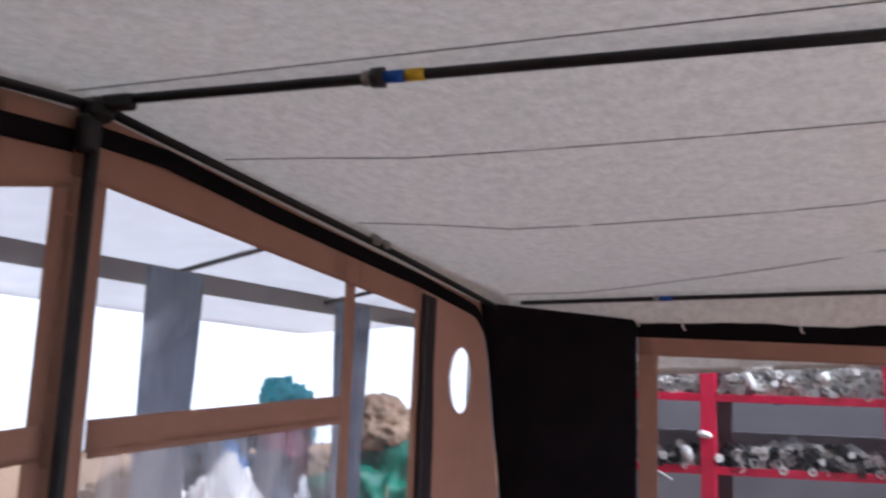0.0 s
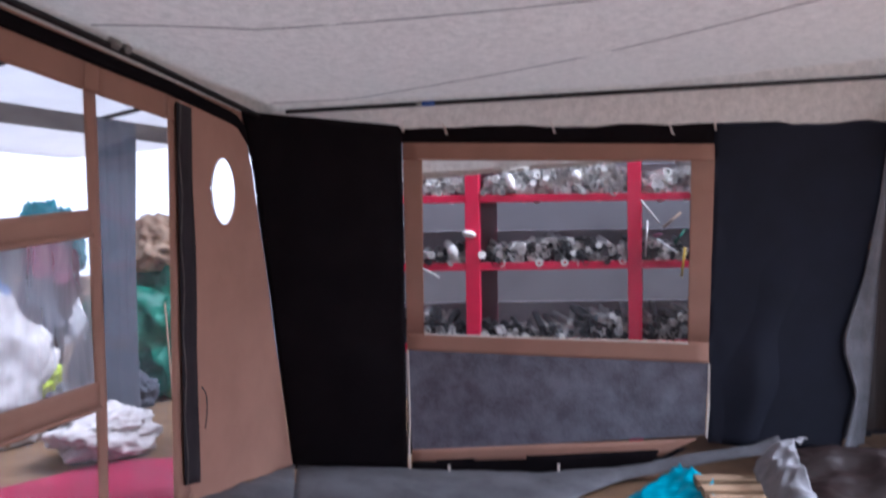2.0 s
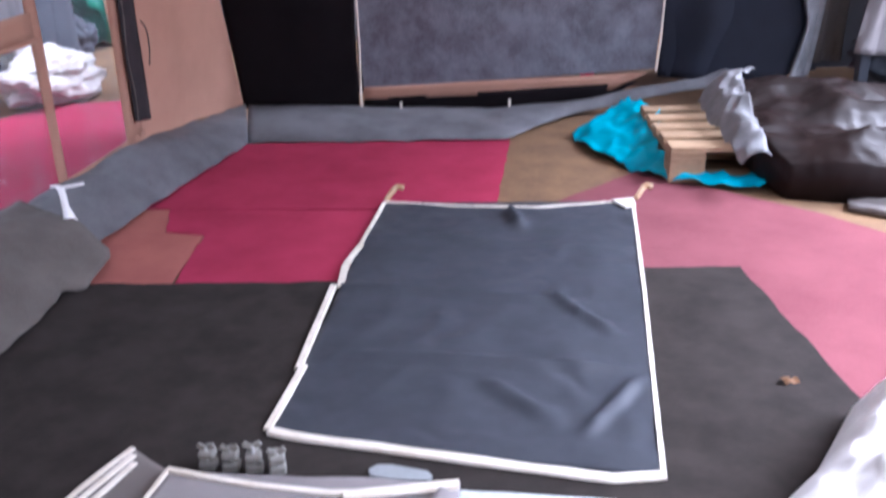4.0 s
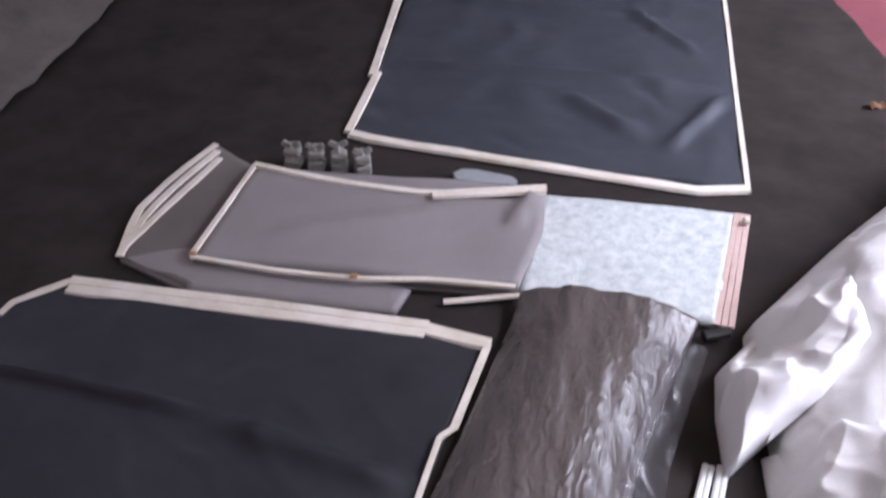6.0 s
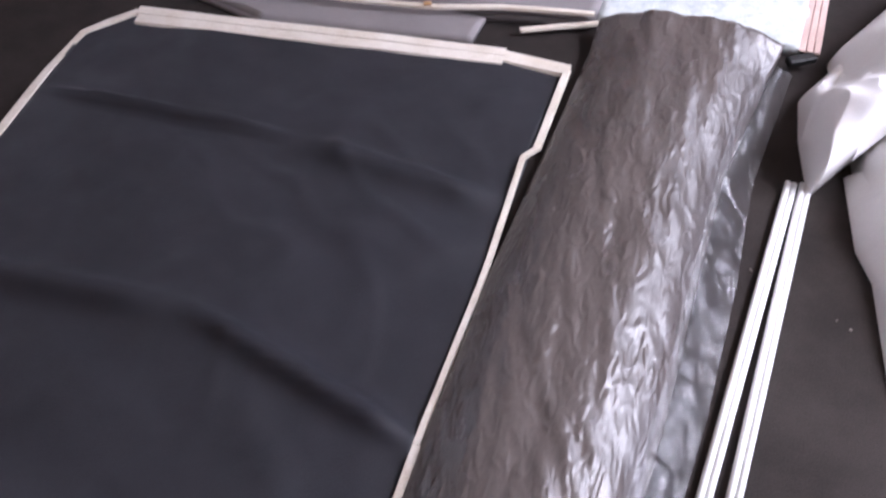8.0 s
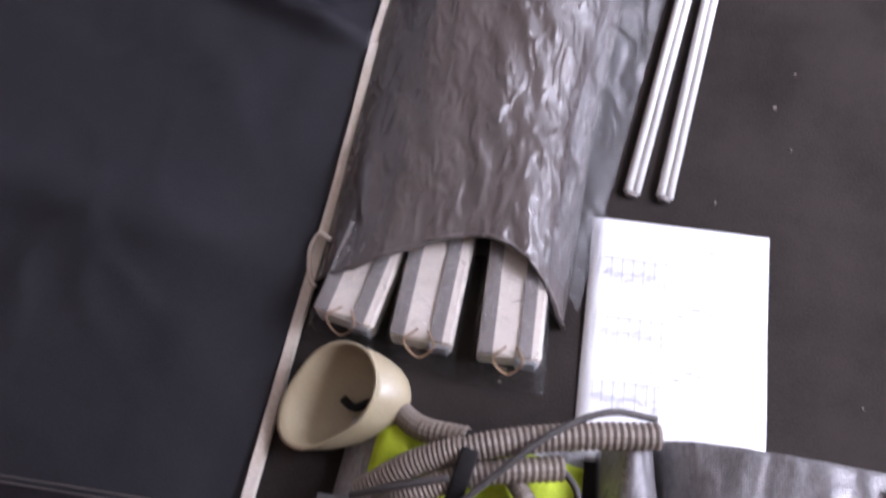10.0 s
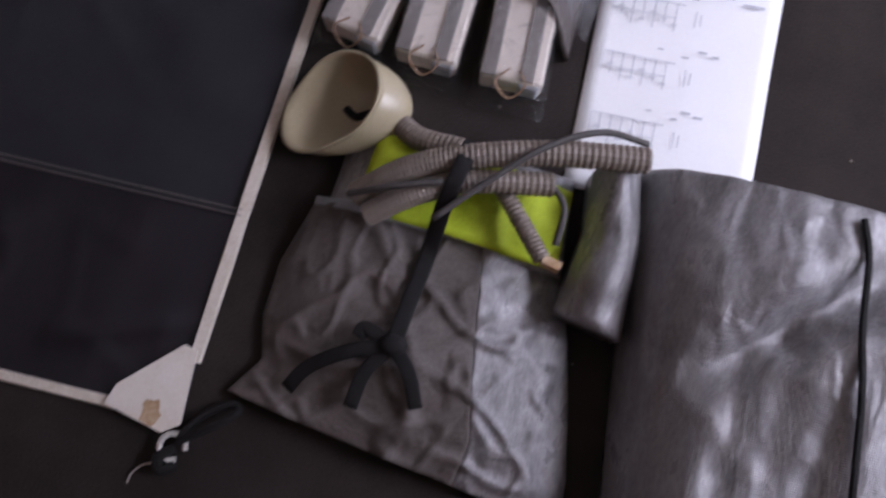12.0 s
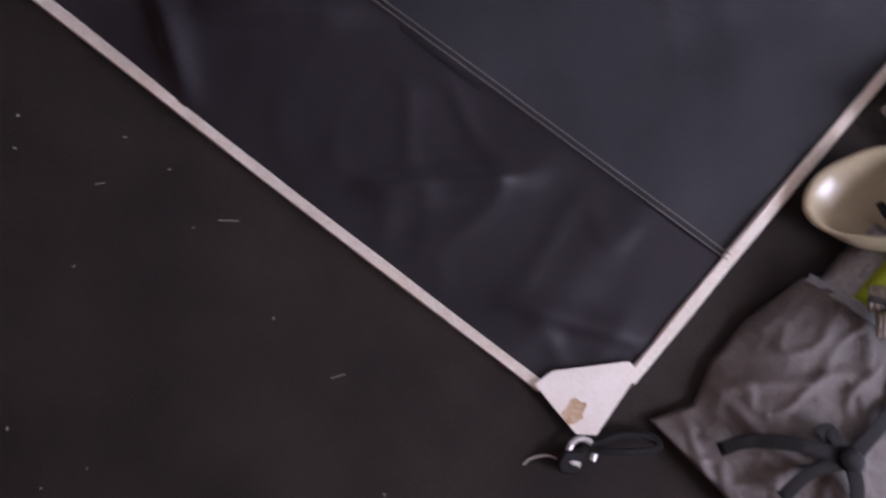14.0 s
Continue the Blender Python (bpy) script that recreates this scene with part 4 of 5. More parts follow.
heap("sack", "white bundle on the floor outside", "sack", (-2.4, 4.3, 0.0), (0.22, 0.35, 0.14), "sack", 9, G)
ob = heap("covered_heap", "green tarpaulin over a tall heap outside", "tarpaulin", (-3.2, 6.35, 0.0), (0.5, 0.72, 0.62), "green", 10)
for k, (y, h) in enumerate(((4.9, 0.8), (5.05, 0.7), (5.15, 0.75), (5.25, 0.6))):
    ob = part("cane", sweep([(-2.35, y, 0.0), (-2.45 + 0.06 * k, y + 0.06, h)], 0.006, 6), "tan")
    tagged(ob, "thin straw-coloured cane leaning outside", "cane", "canes outside")

# sacks on the shelf beside the end wall
shelf = thing("side_shelf", "dark shelf with dusty sacks beside the tent", "shelf", at=(2.35, 5.5, 0))
for z in (0.0, 0.55, 1.10, 1.62):
    part("board", box(bmesh.new(), (2.45, 5.4, z + 0.03), (1.5, 0.8, 0.04), 0.29, 0.004), "wood", shelf)
for x, y in ((1.84, 4.82), (3.3, 5.2), (1.70, 5.55), (3.1, 6.0)):
    part("post", box(bmesh.new(), (x, y, 1.0), (0.05, 0.05, 2.0), 0.29, 0.004), "post", shelf)
# A dark board added to cover the bright gap behind the sacks.
part("back_board", box(bmesh.new(), (2.35, 5.95, 1.0), (2.4, 0.03, 2.2), 0.29), "post", shelf, "added dark board hiding the bright gap behind the shelf")
settle(shelf)
bm = loft([BW(2.97, 0.30, 0.22), BW(3.01, 0.52, 0.20), BW(3.04, 0.72, 0.20), BW(3.06, 0.90, 0.20), BW(3.05, 1.15, 0.19), BW(3.10, 1.16, 0.05)],
          [BW(3.55, 0.24, 0.24), BW(3.55, 0.52, 0.20), BW(3.52, 0.72, 0.20), BW(3.50, 0.90, 0.20), BW(3.46, 1.15, 0.19), BW(3.46, 1.16, 0.05)], 24, 30,
          lambda u, v, p: 0.05 * noise.noise(Vector((u * 6, 1, v * 1.2))) + 0.02 * noise.noise(Vector((u * 15, 4, v * 3))), 0.004, BWN)
tagged(smooth(part("dust_cloth", bm, "taupe")), "dusty taupe cloth hanging over the shelf edge", "cloth")
S = "sacks on the shelf"
for k, (x, y, z, a, b, c, m) in enumerate(((2.0, 5.1, 1.15, 0.22, 0.25, 0.22, "sack"), (2.5, 5.2, 1.15, 0.28, 0.25, 0.24, "whitebag"), (2.02, 5.1, 0.60, 0.20, 0.25, 0.20, "sack"),
                                          (2.5, 5.25, 0.60, 0.28, 0.25, 0.23, "sack"), (2.1, 5.05, 0.06, 0.25, 0.25, 0.18, "post"), (2.6, 5.2, 0.06, 0.28, 0.25, 0.2, "tan"),
                                          (2.0, 5.1, 1.67, 0.25, 0.25, 0.2, "whitebag"), (1.98, 4.98, 0.92, 0.16, 0.14, 0.07, "tan"))):
    heap("sack", "dusty %s sack on the side shelf" % {"sack": "grey-white", "whitebag": "white", "post": "dark", "tan": "brown"}[m], "sack", (x, y, z), (a, b, c), m, 20 + k, S)

# ---- pallet, tarpaulins ----
pal = thing("pallet", "weathered wooden pallet half under a tarpaulin", "pallet", at=(0.93, 3.5, 0))
P0, PX, PY = Vector((0.962, 3.511, 0)), Vector((0.969, 0.247, 0)), Vector((-0.229, 0.973, 0))
tilt = Matrix(((PX.x, PY.x, 0, 0), (PX.y, PY.y, 0, 0), (0, 0, 1, 0), (0, 0, 0, 1)))


def plank(u0, u1, v0, v1, z0, z1):
    c = P0 + PX * (u0 + u1) / 2 + PY * (v0 + v1) / 2
    part("plank", box(bmesh.new(), (c.x, c.y, (z0 + z1) / 2), (u1 - u0, v1 - v0, z1 - z0), 0, 0.003, tilt), "wood", pal)


for v in (0.0, 0.14, 0.28, 0.42, 0.56):
    plank(0.0, 1.2, v, v + 0.10 + 0.01 * math.sin(v * 40), 0.122, 0.144 + 0.002 * math.sin(v * 60))
for u in (0.0, 0.53, 1.06):
    plank(u, u + 0.14, 0.0, 0.66, 0.100, 0.122)
    for v in (0.0, 0.27, 0.56):
        plank(u, u + 0.14, v, v + 0.10, 0.022, 0.100)
for v in (0.0, 0.28, 0.56):
    plank(0.0, 1.2, v, v + 0.10, 0.0, 0.022)
settle(pal)
bm = loft([(0.515, 4.08, 0.012), (0.62, 3.86, 0.012), (0.86, 3.59, 0.012), (1.0, 3.50, 0.012), (1.30, 3.47, 0.012)], [(0.74, 4.45, 0.10), (0.90, 4.10, 0.14), (0.91, 3.70, 0.07), (1.05, 3.58, 0.03), (1.36, 3.56, 0.03)],
          30, 60, lambda u, v, p: 0.03 * abs(noise.noise(p * 6)) + 0.035 * (0.3 - abs(noise.noise(p * 10))) + 0.012 * noise.noise(p * 21), -0.003)
tagged(smooth(part("blue_tarp", bm, "blue")), "crumpled turquoise tarpaulin beside the pallet", "tarpaulin")


def tarp_lift(u, v, p):
    body = math.sin(math.pi * min(1, u * 1.05 + 0.04)) ** 0.5 * math.sin(math.pi * min(1, v * 0.95 + 0.05)) ** 0.5
    q = Vector((p.x * 2.6 + p.y * 1.2, p.y * 4.2 - p.x * 1.5, 1))
    sharp = 0.17 * (0.22 - abs(noise.noise(q * 0.8))) + 0.06 * (0.22 - abs(noise.noise(q * 1.7 + Vector((3, 0, 0)))))
    return (0.125 + 0.05 * noise.noise(p * 1.7)) * body + sharp * body + 0.012 * (0.3 - abs(noise.noise(q * 6)))


bm = loft([(1.40, 3.44, 0.10), (1.28, 3.56, 0.16), (1.22, 3.80, 0.17), (1.20, 4.2, 0.22), (1.24, 4.45, 0.20)], [(2.7, 3.40, 0.02), (2.75, 3.6, 0.02), (2.7, 4.0, 0.02), (2.4, 4.7, 0.02), (2.2, 4.85, 0.02)], 90, 70, tarp_lift, 0.12)
tagged(smooth(part("brown_tarp", bm, "tarp")), "heap under a shiny dark brown plastic tarpaulin", "tarpaulin")
bm = loft([(1.22, 3.36, 0.155), (1.16, 3.60, 0.165), (1.10, 3.85, 0.18), (1.06, 4.10, 0.21), (1.12, 4.26, 0.23)], [(1.32, 3.36, 0.18), (1.28, 3.60, 0.24), (1.24, 3.85, 0.30), (1.23, 4.10, 0.32), (1.30, 4.28, 0.30)],
          22, 60, lambda u, v, p: 0.03 * math.sin(math.pi * u) + 0.025 * noise.noise(p * 9) + 0.04 * (0.25 - abs(noise.noise(p * 13))), -0.004)
tagged(smooth(part("grey_tarp", bm, "grey_sheet")), "grey plastic sheet folded over the pallet edge", "tarpaulin")
bm = loft([(1.60, 3.34, 0.0), (1.62, 3.54, 0.0)], [(2.4, 3.05, 0.0), (2.5, 3.45, 0.0)], 24, 14, lambda u, v, p: (0.06 + 0.12 * noise.noise(p * 5)) * math.sin(math.pi * u) * math.sin(math.pi * v) + 0.05 * (0.4 - abs(noise.noise(p * 9))), 0.004)
tagged(smooth(part("dust_sheet", bm, "taupe2")), "dusty grey cloth at the foot of the tarpaulin", "cloth")


# ---- cloth panels laid out on the floor ----
def fold_line(p, a, b, w, h):
    """Height of a soft fold that runs along the line from a to b."""
    a, b = Vector((*a, 0)), Vector((*b, 0))
    q, d = Vector((p.x, p.y, 0)) - a, b - a
    s = max(0.0, min(1.0, q.dot(d) / d.length_squared))
    r = (q - d * s).length
    return 1.7 * h * math.exp(-(r / (0.8 * w)) ** 2) * min(1, 4 * s, 4 * (1 - s) + 0.3)


def crumple(p, scale, amp):
    """Soft ridges where a sheet has been folded and crushed."""
    q = Vector((p.x * scale + 0.5 * p.y * scale, p.y * scale * 0.6 - 0.3 * p.x * scale, 2.0))
    return amp * max(0.0, 0.16 - abs(noise.noise(q))) * 3.0 * (0.5 + noise.noise(q * 0.37 + Vector((5, 1, 0))))


far = thing("fabric_sheet", "dark navy cloth panel with cream bound edges", "fabric sheet", at=(0.5, 2.4, 0))
bm = loft([(0.135, 1.575, 0.007), (0.10, 1.84, 0.007), (0.03, 2.32, 0.007), (-0.015, 2.62, 0.007), (-0.06, 3.05, 0.007)], [(0.999, 1.60, 0.007), (0.962, 2.0, 0.007), (0.915, 2.52, 0.007), (0.84, 3.25, 0.007)], 70, 110,
          lambda u, v, p: wob(p, 5, 0.006) + wob(p, 14, 0.002, 4) + crumple(p, 8, 0.006) * min(1, 9 * u, 9 * (1 - u), 6 * v, 6 * (1 - v)) + fold_line(p, (0.0, 2.33), (0.75, 2.36), 0.02, 0.012) + fold_line(p, (0.12, 1.93), (0.9, 2.02), 0.022, 0.012)
          + fold_line(p, (0.05, 2.75), (0.86, 2.78), 0.02, 0.008) + fold_line(p, (0.62, 2.42), (0.86, 2.2), 0.02, 0.012) + fold_line(p, (0.55, 1.9), (0.75, 1.75), 0.03, 0.010)
          + fold_line(p, (0.82, 1.7), (0.93, 1.98), 0.02, 0.012) + fold_line(p, (0.4, 3.08), (0.48, 2.9), 0.03, 0.02), 0.006)
smooth(part("cloth", bm, "navy_sheet", far))
part("binding", band([(-0.06, 3.055), (0.25, 3.07), (0.5, 3.115), (0.837, 3.255)], 0.016, 0.012, 0.004), "cream", far)
part("binding", band([(0.84, 3.25), (0.915, 2.52), (0.962, 2.0), (1.0, 1.595)], 0.014, 0.012, 0.004), "cream", far)
part("binding", band([(-0.064, 3.05), (-0.015, 2.62)], 0.016, 0.010, 0.004), "cream", far)
part("binding", band([(-0.015, 2.64), (-0.012, 2.48), (0.03, 2.32)], 0.026, 0.010, 0.004), "cream", far)
part("binding", band([(0.005, 2.325), (0.092, 1.84)], 0.023, 0.012, 0.004), "cream", far, "wide cream binding")
part("binding", band([(0.10, 1.86), (0.128, 1.575)], 0.023, 0.012, 0.004), "cream", far, "wide cream binding")
part("binding", band([(0.135, 1.572), (0.165, 1.565), (0.549, 1.568), (0.895, 1.572), (0.995, 1.605)], 0.030, 0.012, 0.005), "cream", far, "wide cream binding")
part("corner_patch", slab([(0.765, 3.225), (0.84, 3.262), (0.855, 3.185), (0.82, 3.16)], 0.010, 0.018), "patch", far, "white corner patch")
for x, y, a in ((-0.06, 3.065, 0.5), (0.85, 3.27, 0.2)):
    part("tie", sweep([(x, y, 0.012), (x + 0.03 * math.cos(a), y + 0.04, 0.05), (x + 0.055, y + 0.05, 0.045)], 0.011, 6, 8), "rust", far, "frayed tan tie end")
settle(far)

near = thing("fabric_sheet", "large slate cloth panel with cream edges and black hem", "fabric sheet", at=(0.16, 0.3, 0))
bm = loft([(-0.235, -0.275, 0.005), (-0.235, 0.1, 0.006), (-0.232, 0.56, 0.006), (-0.236, 0.88, 0.006), (-0.165, 0.955, 0.006)],
          [(0.544, -0.262, 0.005), (0.550, 0.0, 0.006), (0.556, 0.32, 0.006), (0.568, 0.57, 0.006), (0.574, 0.815, 0.006), (0.585, 1.015, 0.006)], 90, 140,
          lambda u, v, p: wob(p, 6, 0.005) + wob(p, 15, 0.0015, 4) + crumple(p, 9, 0.008) * min(1, 9 * u, 9 * (1 - u), 6 * v, 6 * (1 - v)) + fold_line(p, (-0.23, 0.735), (0.2, 0.742), 0.010, 0.012) + fold_line(p, (0.2, 0.74), (0.55, 0.70), 0.03, 0.012)
          + fold_line(p, (-0.25, 0.37), (0.2, 0.40), 0.03, 0.012) + fold_line(p, (0.18, 0.41), (0.56, 0.30), 0.022, 0.013) + fold_line(p, (-0.2, 0.12), (0.5, 0.02), 0.05, 0.008)
          + fold_line(p, (0.0, -0.05), (0.12, 0.1), 0.015, 0.006) + fold_line(p, (-0.15, -0.12), (0.0, 0.06), 0.015, 0.007), 0.005)
smooth(part("cloth", bm, "navy_near", near))
bm = loft([(-0.235, -0.467, 0.006), (-0.235, -0.262, 0.006)], [(0.540, -0.460, 0.006), (0.544, -0.248, 0.006)], 110, 34,
          lambda u, v, p: wob(p, 6, 0.006, 2) + crumple(p, 13, 0.008) * min(1, 9 * u, 9 * (1 - u), 6 * v, 6 * (1 - v)) + fold_line(p, (0.20, -0.43), (0.34, -0.30), 0.014, 0.005) + fold_line(p, (0.38, -0.42), (0.53, -0.36), 0.014, 0.004) + fold_line(p, (-0.05, -0.40), (0.1, -0.28), 0.015, 0.006)
          + fold_line(p, (-0.2, -0.3), (0.02, -0.45), 0.015, 0.010), 0.005)
smooth(part("hem_cloth", bm, "gloss_black", near, "shiny black hem cloth"))
for dy in (0.0, 0.010):
    part("stitch_line", sweep([(-0.23, -0.263 + dy * 0.6, 0.0105), (0.1, -0.262 + dy * 0.6, 0.011), (0.542, -0.247 + dy * 0.6, 0.0105)], 0.0009, 5), "taupe2", near)
part("binding", band([(-0.235, -0.469), (0.15, -0.466), (0.476, -0.459)], 0.013, 0.009, 0.003), "cream", near)
part("binding", band([(0.540, -0.40), (0.543, -0.245), (0.549, -0.05), (0.556, 0.10), (0.558, 0.30)], 0.014, 0.010, 0.006), "cream", near)
part("binding", band([(0.556, 0.30), (0.568, 0.57), (0.566, 0.80)], 0.010, 0.010, 0.007), "cream", near)
part("binding", band([(0.566, 0.80), (0.583, 0.825)], 0.010, 0.010, 0.007), "cream", near)
part("binding", band([(0.582, 0.823), (0.589, 1.015)], 0.014, 0.011, 0.006), "cream", near)
part("binding", band([(-0.236, -0.46), (-0.236, 0.56), (-0.242, 0.77), (-0.236, 0.88), (-0.172, 0.957)], 0.018, 0.010, 0.003), "cream", near)
part("binding", band([(-0.172, 0.957), (0.15, 0.994), (0.48, 1.030)], 0.024, 0.013, 0.004, 3), "cream", near, "wide cream binding")
part("binding_edge", band([(-0.165, 0.938), (0.15, 0.975), (0.48, 1.011)], 0.030, 0.010, 0.004, 5), "cream", near, "crimped cream zip tape")
part("binding", band([(0.475, 1.022), (0.592, 1.014)], 0.034, 0.011, 0.004, 7), "cream", near)
part("corner_patch", slab([(0.468, -0.461), (0.474, -0.440), (0.527, -0.386), (0.541, -0.388), (0.546, -0.462), (0.530, -0.474), (0.500, -0.468)], 0.010, 0.0135), "patch", near, "white corner patch")
part("rust_mark", slab(fray([(0.506, -0.468), (0.507, -0.447), (0.519, -0.444), (0.526, -0.458), (0.520, -0.470)], 0.004, 0.002, 7), 0.013, 0.0141), "rust", near, "brown rust stain")
part("eyelet_ring", sweep([(0.545 + 0.013 * math.cos(a * 0.524), -0.484 + 0.013 * math.sin(a * 0.524), 0.012) for a in range(11)], 0.003, 8), "steel", near, "steel ring")
part("cord_loop", sweep(curve_points([(0.549, -0.478, 0.012), (0.575, -0.458, 0.02), (0.598, -0.436, 0.018), (0.590, -0.430, 0.014), (0.566, -0.446, 0.012), (0.548, -0.474, 0.012)], 24), 0.004, 6), "strap", near, "black cord loop")
part("cord_knot", sweep(curve_points([(0.548, -0.486, 0.01), (0.535, -0.497, 0.014), (0.540, -0.507, 0.012), (0.552, -0.500, 0.01)], 12), 0.006, 6), "strap", near)
part("thread", sweep(curve_points([(0.540, -0.503, 0.004), (0.522, -0.508, 0.006), (0.512, -0.520, 0.004), (0.510, -0.530, 0.002)], 14), 0.0011, 5), "sack", near, "loose pale thread")
settle(near)

# folded taupe cloths and the pale mesh piece
fold = thing("folded_cloth", "folded taupe cloth with cream bound edge", "folded cloth", at=(0.3, 1.25, 0))
bm = loft([(0.021, 1.057, 0.018), (0.004, 1.36, 0.018)], [(0.609, 1.148, 0.018), (0.622, 1.32, 0.018), (0.602, 1.462, 0.018)], 34, 20,
          lambda u, v, p: 0.012 + wob(p, 8, 0.006) + fold_line(p, (0.1, 1.15), (0.45, 1.33), 0.03, 0.008) + fold_line(p, (0.56, 1.3), (0.58, 1.44), 0.015, 0.012), 0.016)
smooth(part("upper_fold", bm, "taupe", fold))
bm = loft([(0.03, 1.05, 0.006), (0.012, 1.35, 0.006)], [(0.60, 1.14, 0.006), (0.60, 1.45, 0.006)], 20, 10, lambda u, v, p: 0.007 + wob(p, 9, 0.004, 5), 0.006)
smooth(part("lower_fold", bm, "taupe2", fold))
part("binding", band([(0.002, 1.362, 0.03), (0.2, 1.356, 0.03), (0.39, 1.368, 0.032), (0.602, 1.452, 0.034)], 0.018, 0.010), "cream", fold)
part("binding", band([(0.39, 1.358, 0.036), (0.5, 1.40, 0.037), (0.602, 1.44, 0.036)], 0.026, 0.010), "cream", fold)
part("binding", band([(0.004, 1.36, 0.03), (0.019, 1.058, 0.03)], 0.012, 0.008), "cream", fold)
part("binding", band([(0.02, 1.055, 0.030), (0.18, 1.065, 0.028), (0.326, 1.084, 0.028), (0.45, 1.12, 0.028), (0.607, 1.143, 0.030)], 0.012, 0.008), "cream", fold)
part("binding", band([(0.49, 1.09, 0.010), (0.62, 1.145, 0.012)], 0.012, 0.008), "cream", fold)
for x, y in ((0.022, 1.06), (0.325, 1.085)):
    part("rust_mark", box(bmesh.new(), (x, y, 0.036), (0.014, 0.010, 0.004), 0.4, 0.001), "rust", fold, "rusty eyelet")
settle(fold)
under = thing("folded_cloth", "dark taupe cloth folded with cream edges", "folded cloth", at=(0.0, 1.2, 0))
bm = loft([(-0.12, 1.035, 0.003), (-0.168, 1.20, 0.003), (-0.155, 1.34, 0.003), (-0.122, 1.435, 0.003)], [(0.045, 0.995, 0.003), (0.05, 1.2, 0.003), (0.02, 1.37, 0.003)], 14, 20, lambda u, v, p: 0.010 + wob(p, 9, 0.006), 0.003)
smooth(part("corner_fold", bm, "taupe2", under))
bm = loft([(-0.118, 1.032, 0.004), (0.0, 1.0, 0.004), (0.04, 0.995, 0.004), (0.417, 1.043, 0.004)], [(0.0, 1.10, 0.006), (0.1, 1.10, 0.006), (0.3, 1.12, 0.006), (0.425, 1.105, 0.006)], 8, 40, lambda u, v, p: 0.012 * math.sin(math.pi * min(1, u * 0.7 + 0.15)), 0.004)
smooth(part("long_fold", bm, "taupe", under))
for d in (0.0, 0.022, 0.046):
    part("binding", band([(-0.120 - 0.15 * d, 1.036 + d * 0.4, 0.012), (-0.163 + d, 1.17, 0.013), (-0.152 + d * 1.1, 1.30, 0.013), (-0.125 + d * 0.7, 1.435 - d, 0.013)], 0.017, 0.006, 0, d * 30), "cream", under)
settle(under)
mesh = thing("mesh_panel", "pale speckled mesh film with pinkish zip edge", "mesh panel", at=(0.8, 1.3, 0))
bm = loft([(0.612, 1.150, 0.012), (0.600, 1.450, 0.012)], [(0.955, 1.165, 0.012), (0.975, 1.497, 0.012)], 26, 20, lambda u, v, p: 0.008 + wob(p, 9, 0.004) + fold_line(p, (0.6, 1.3), (0.97, 1.26), 0.006, 0.004), 0.012)
smooth(part("mesh_film", bm, "mesh", mesh))
for k in range(3):
    part("zip_tape", band([(0.955 + 0.012 * k, 1.16, 0.016), (0.978 + 0.010 * k, 1.497, 0.018)], 0.012, 0.006), "pinkzip", mesh)
part("zip_end", box(bmesh.new(), (0.995, 1.465, 0.028), (0.012, 0.018, 0.012), 0.2, 0.003), "cream", mesh)
part("zip_end", box(bmesh.new(), (0.955, 1.135, 0.020), (0.05, 0.018, 0.014), 0.5, 0.003), "black_plastic", mesh)
settle(mesh)
tab = part("cloth_tab", slab([(0.398, 1.485), (0.41, 1.505), (0.44, 1.512), (0.52, 1.508), (0.535, 1.495), (0.53, 1.478), (0.45, 1.465), (0.41, 1.466)], 0.0005, 0.010), "trim")
tagged(tab, "pale grey rounded plastic tab", "tab")

# four plastic clamps
def clamp(x, y, rz, tall):
    c = thing("clamp", "grey plastic pole clamp with a wing screw", "clamp", "row of plastic clamps", at=(x, y, 0))
    part("jaw", box(bmesh.new(), (0, 0, 0.012), (0.036, 0.030, 0.022), 0, 0.004), "grey_plastic", c)
    part("jaw", box(bmesh.new(), (0, 0.0, 0.038), (0.034, 0.030, 0.018), 0, 0.004), "grey_plastic", c)
    smooth(part("spine", sweep([(0, 0.010, 0.0), (0, 0.012, 0.05)], 0.010, 10), "grey_plastic", c))
    smooth(part("screw", sweep([(0, -0.004, 0.022), (0, -0.004, 0.055 + tall)], 0.004, 8), "steel", c))
    for s in (-1, 1):
        part("wing", box(bmesh.new(), (s * 0.011, -0.004, 0.058 + tall), (0.018, 0.006, 0.014), 0, 0.002, Matrix.Rotation(s * -0.5, 4, "Y")), "grey_plastic", c)
    c.rotation_euler = (0, 0, rz)


for k in range(4):
    clamp(0.062 + 0.050 * k, 1.425 + 0.006 * k, 0.15 + 0.1 * k, 0.012 if k == 2 else 0.0)

# ---- long bag of poles with three packets ----
bag = thing("pole_bag", "long grey woven plastic bag of awning parts", "bag", at=(0.72, 0.5, 0))


def bag_lift(u, v, p):
    side = (1 - abs(2 * u - 1) ** (3.0 + 3.0 * max(0, 1 - v * 5))) ** 0.7
    ridges = 0.004 * noise.noise(Vector((p.x * 26, p.y * 4, 0))) + 0.003 * noise.noise(Vector((p.x * 60 + p.y * 9, p.y * 12, 3))) + 0.005 * (0.3 - abs(noise.noise(Vector((p.x * 22 + p.y * 12, p.y * 7, 9)))))
    return 0.006 + (0.056 * side * (0.60 + 0.40 * min(1, (1 - v) * 6)) + ridges) * (0.3 + 0.7 * side)


def mouth_y(u):
    return 0.066 * math.sin(math.pi * max(0.0, min(1.0, u)) ** 1.6)


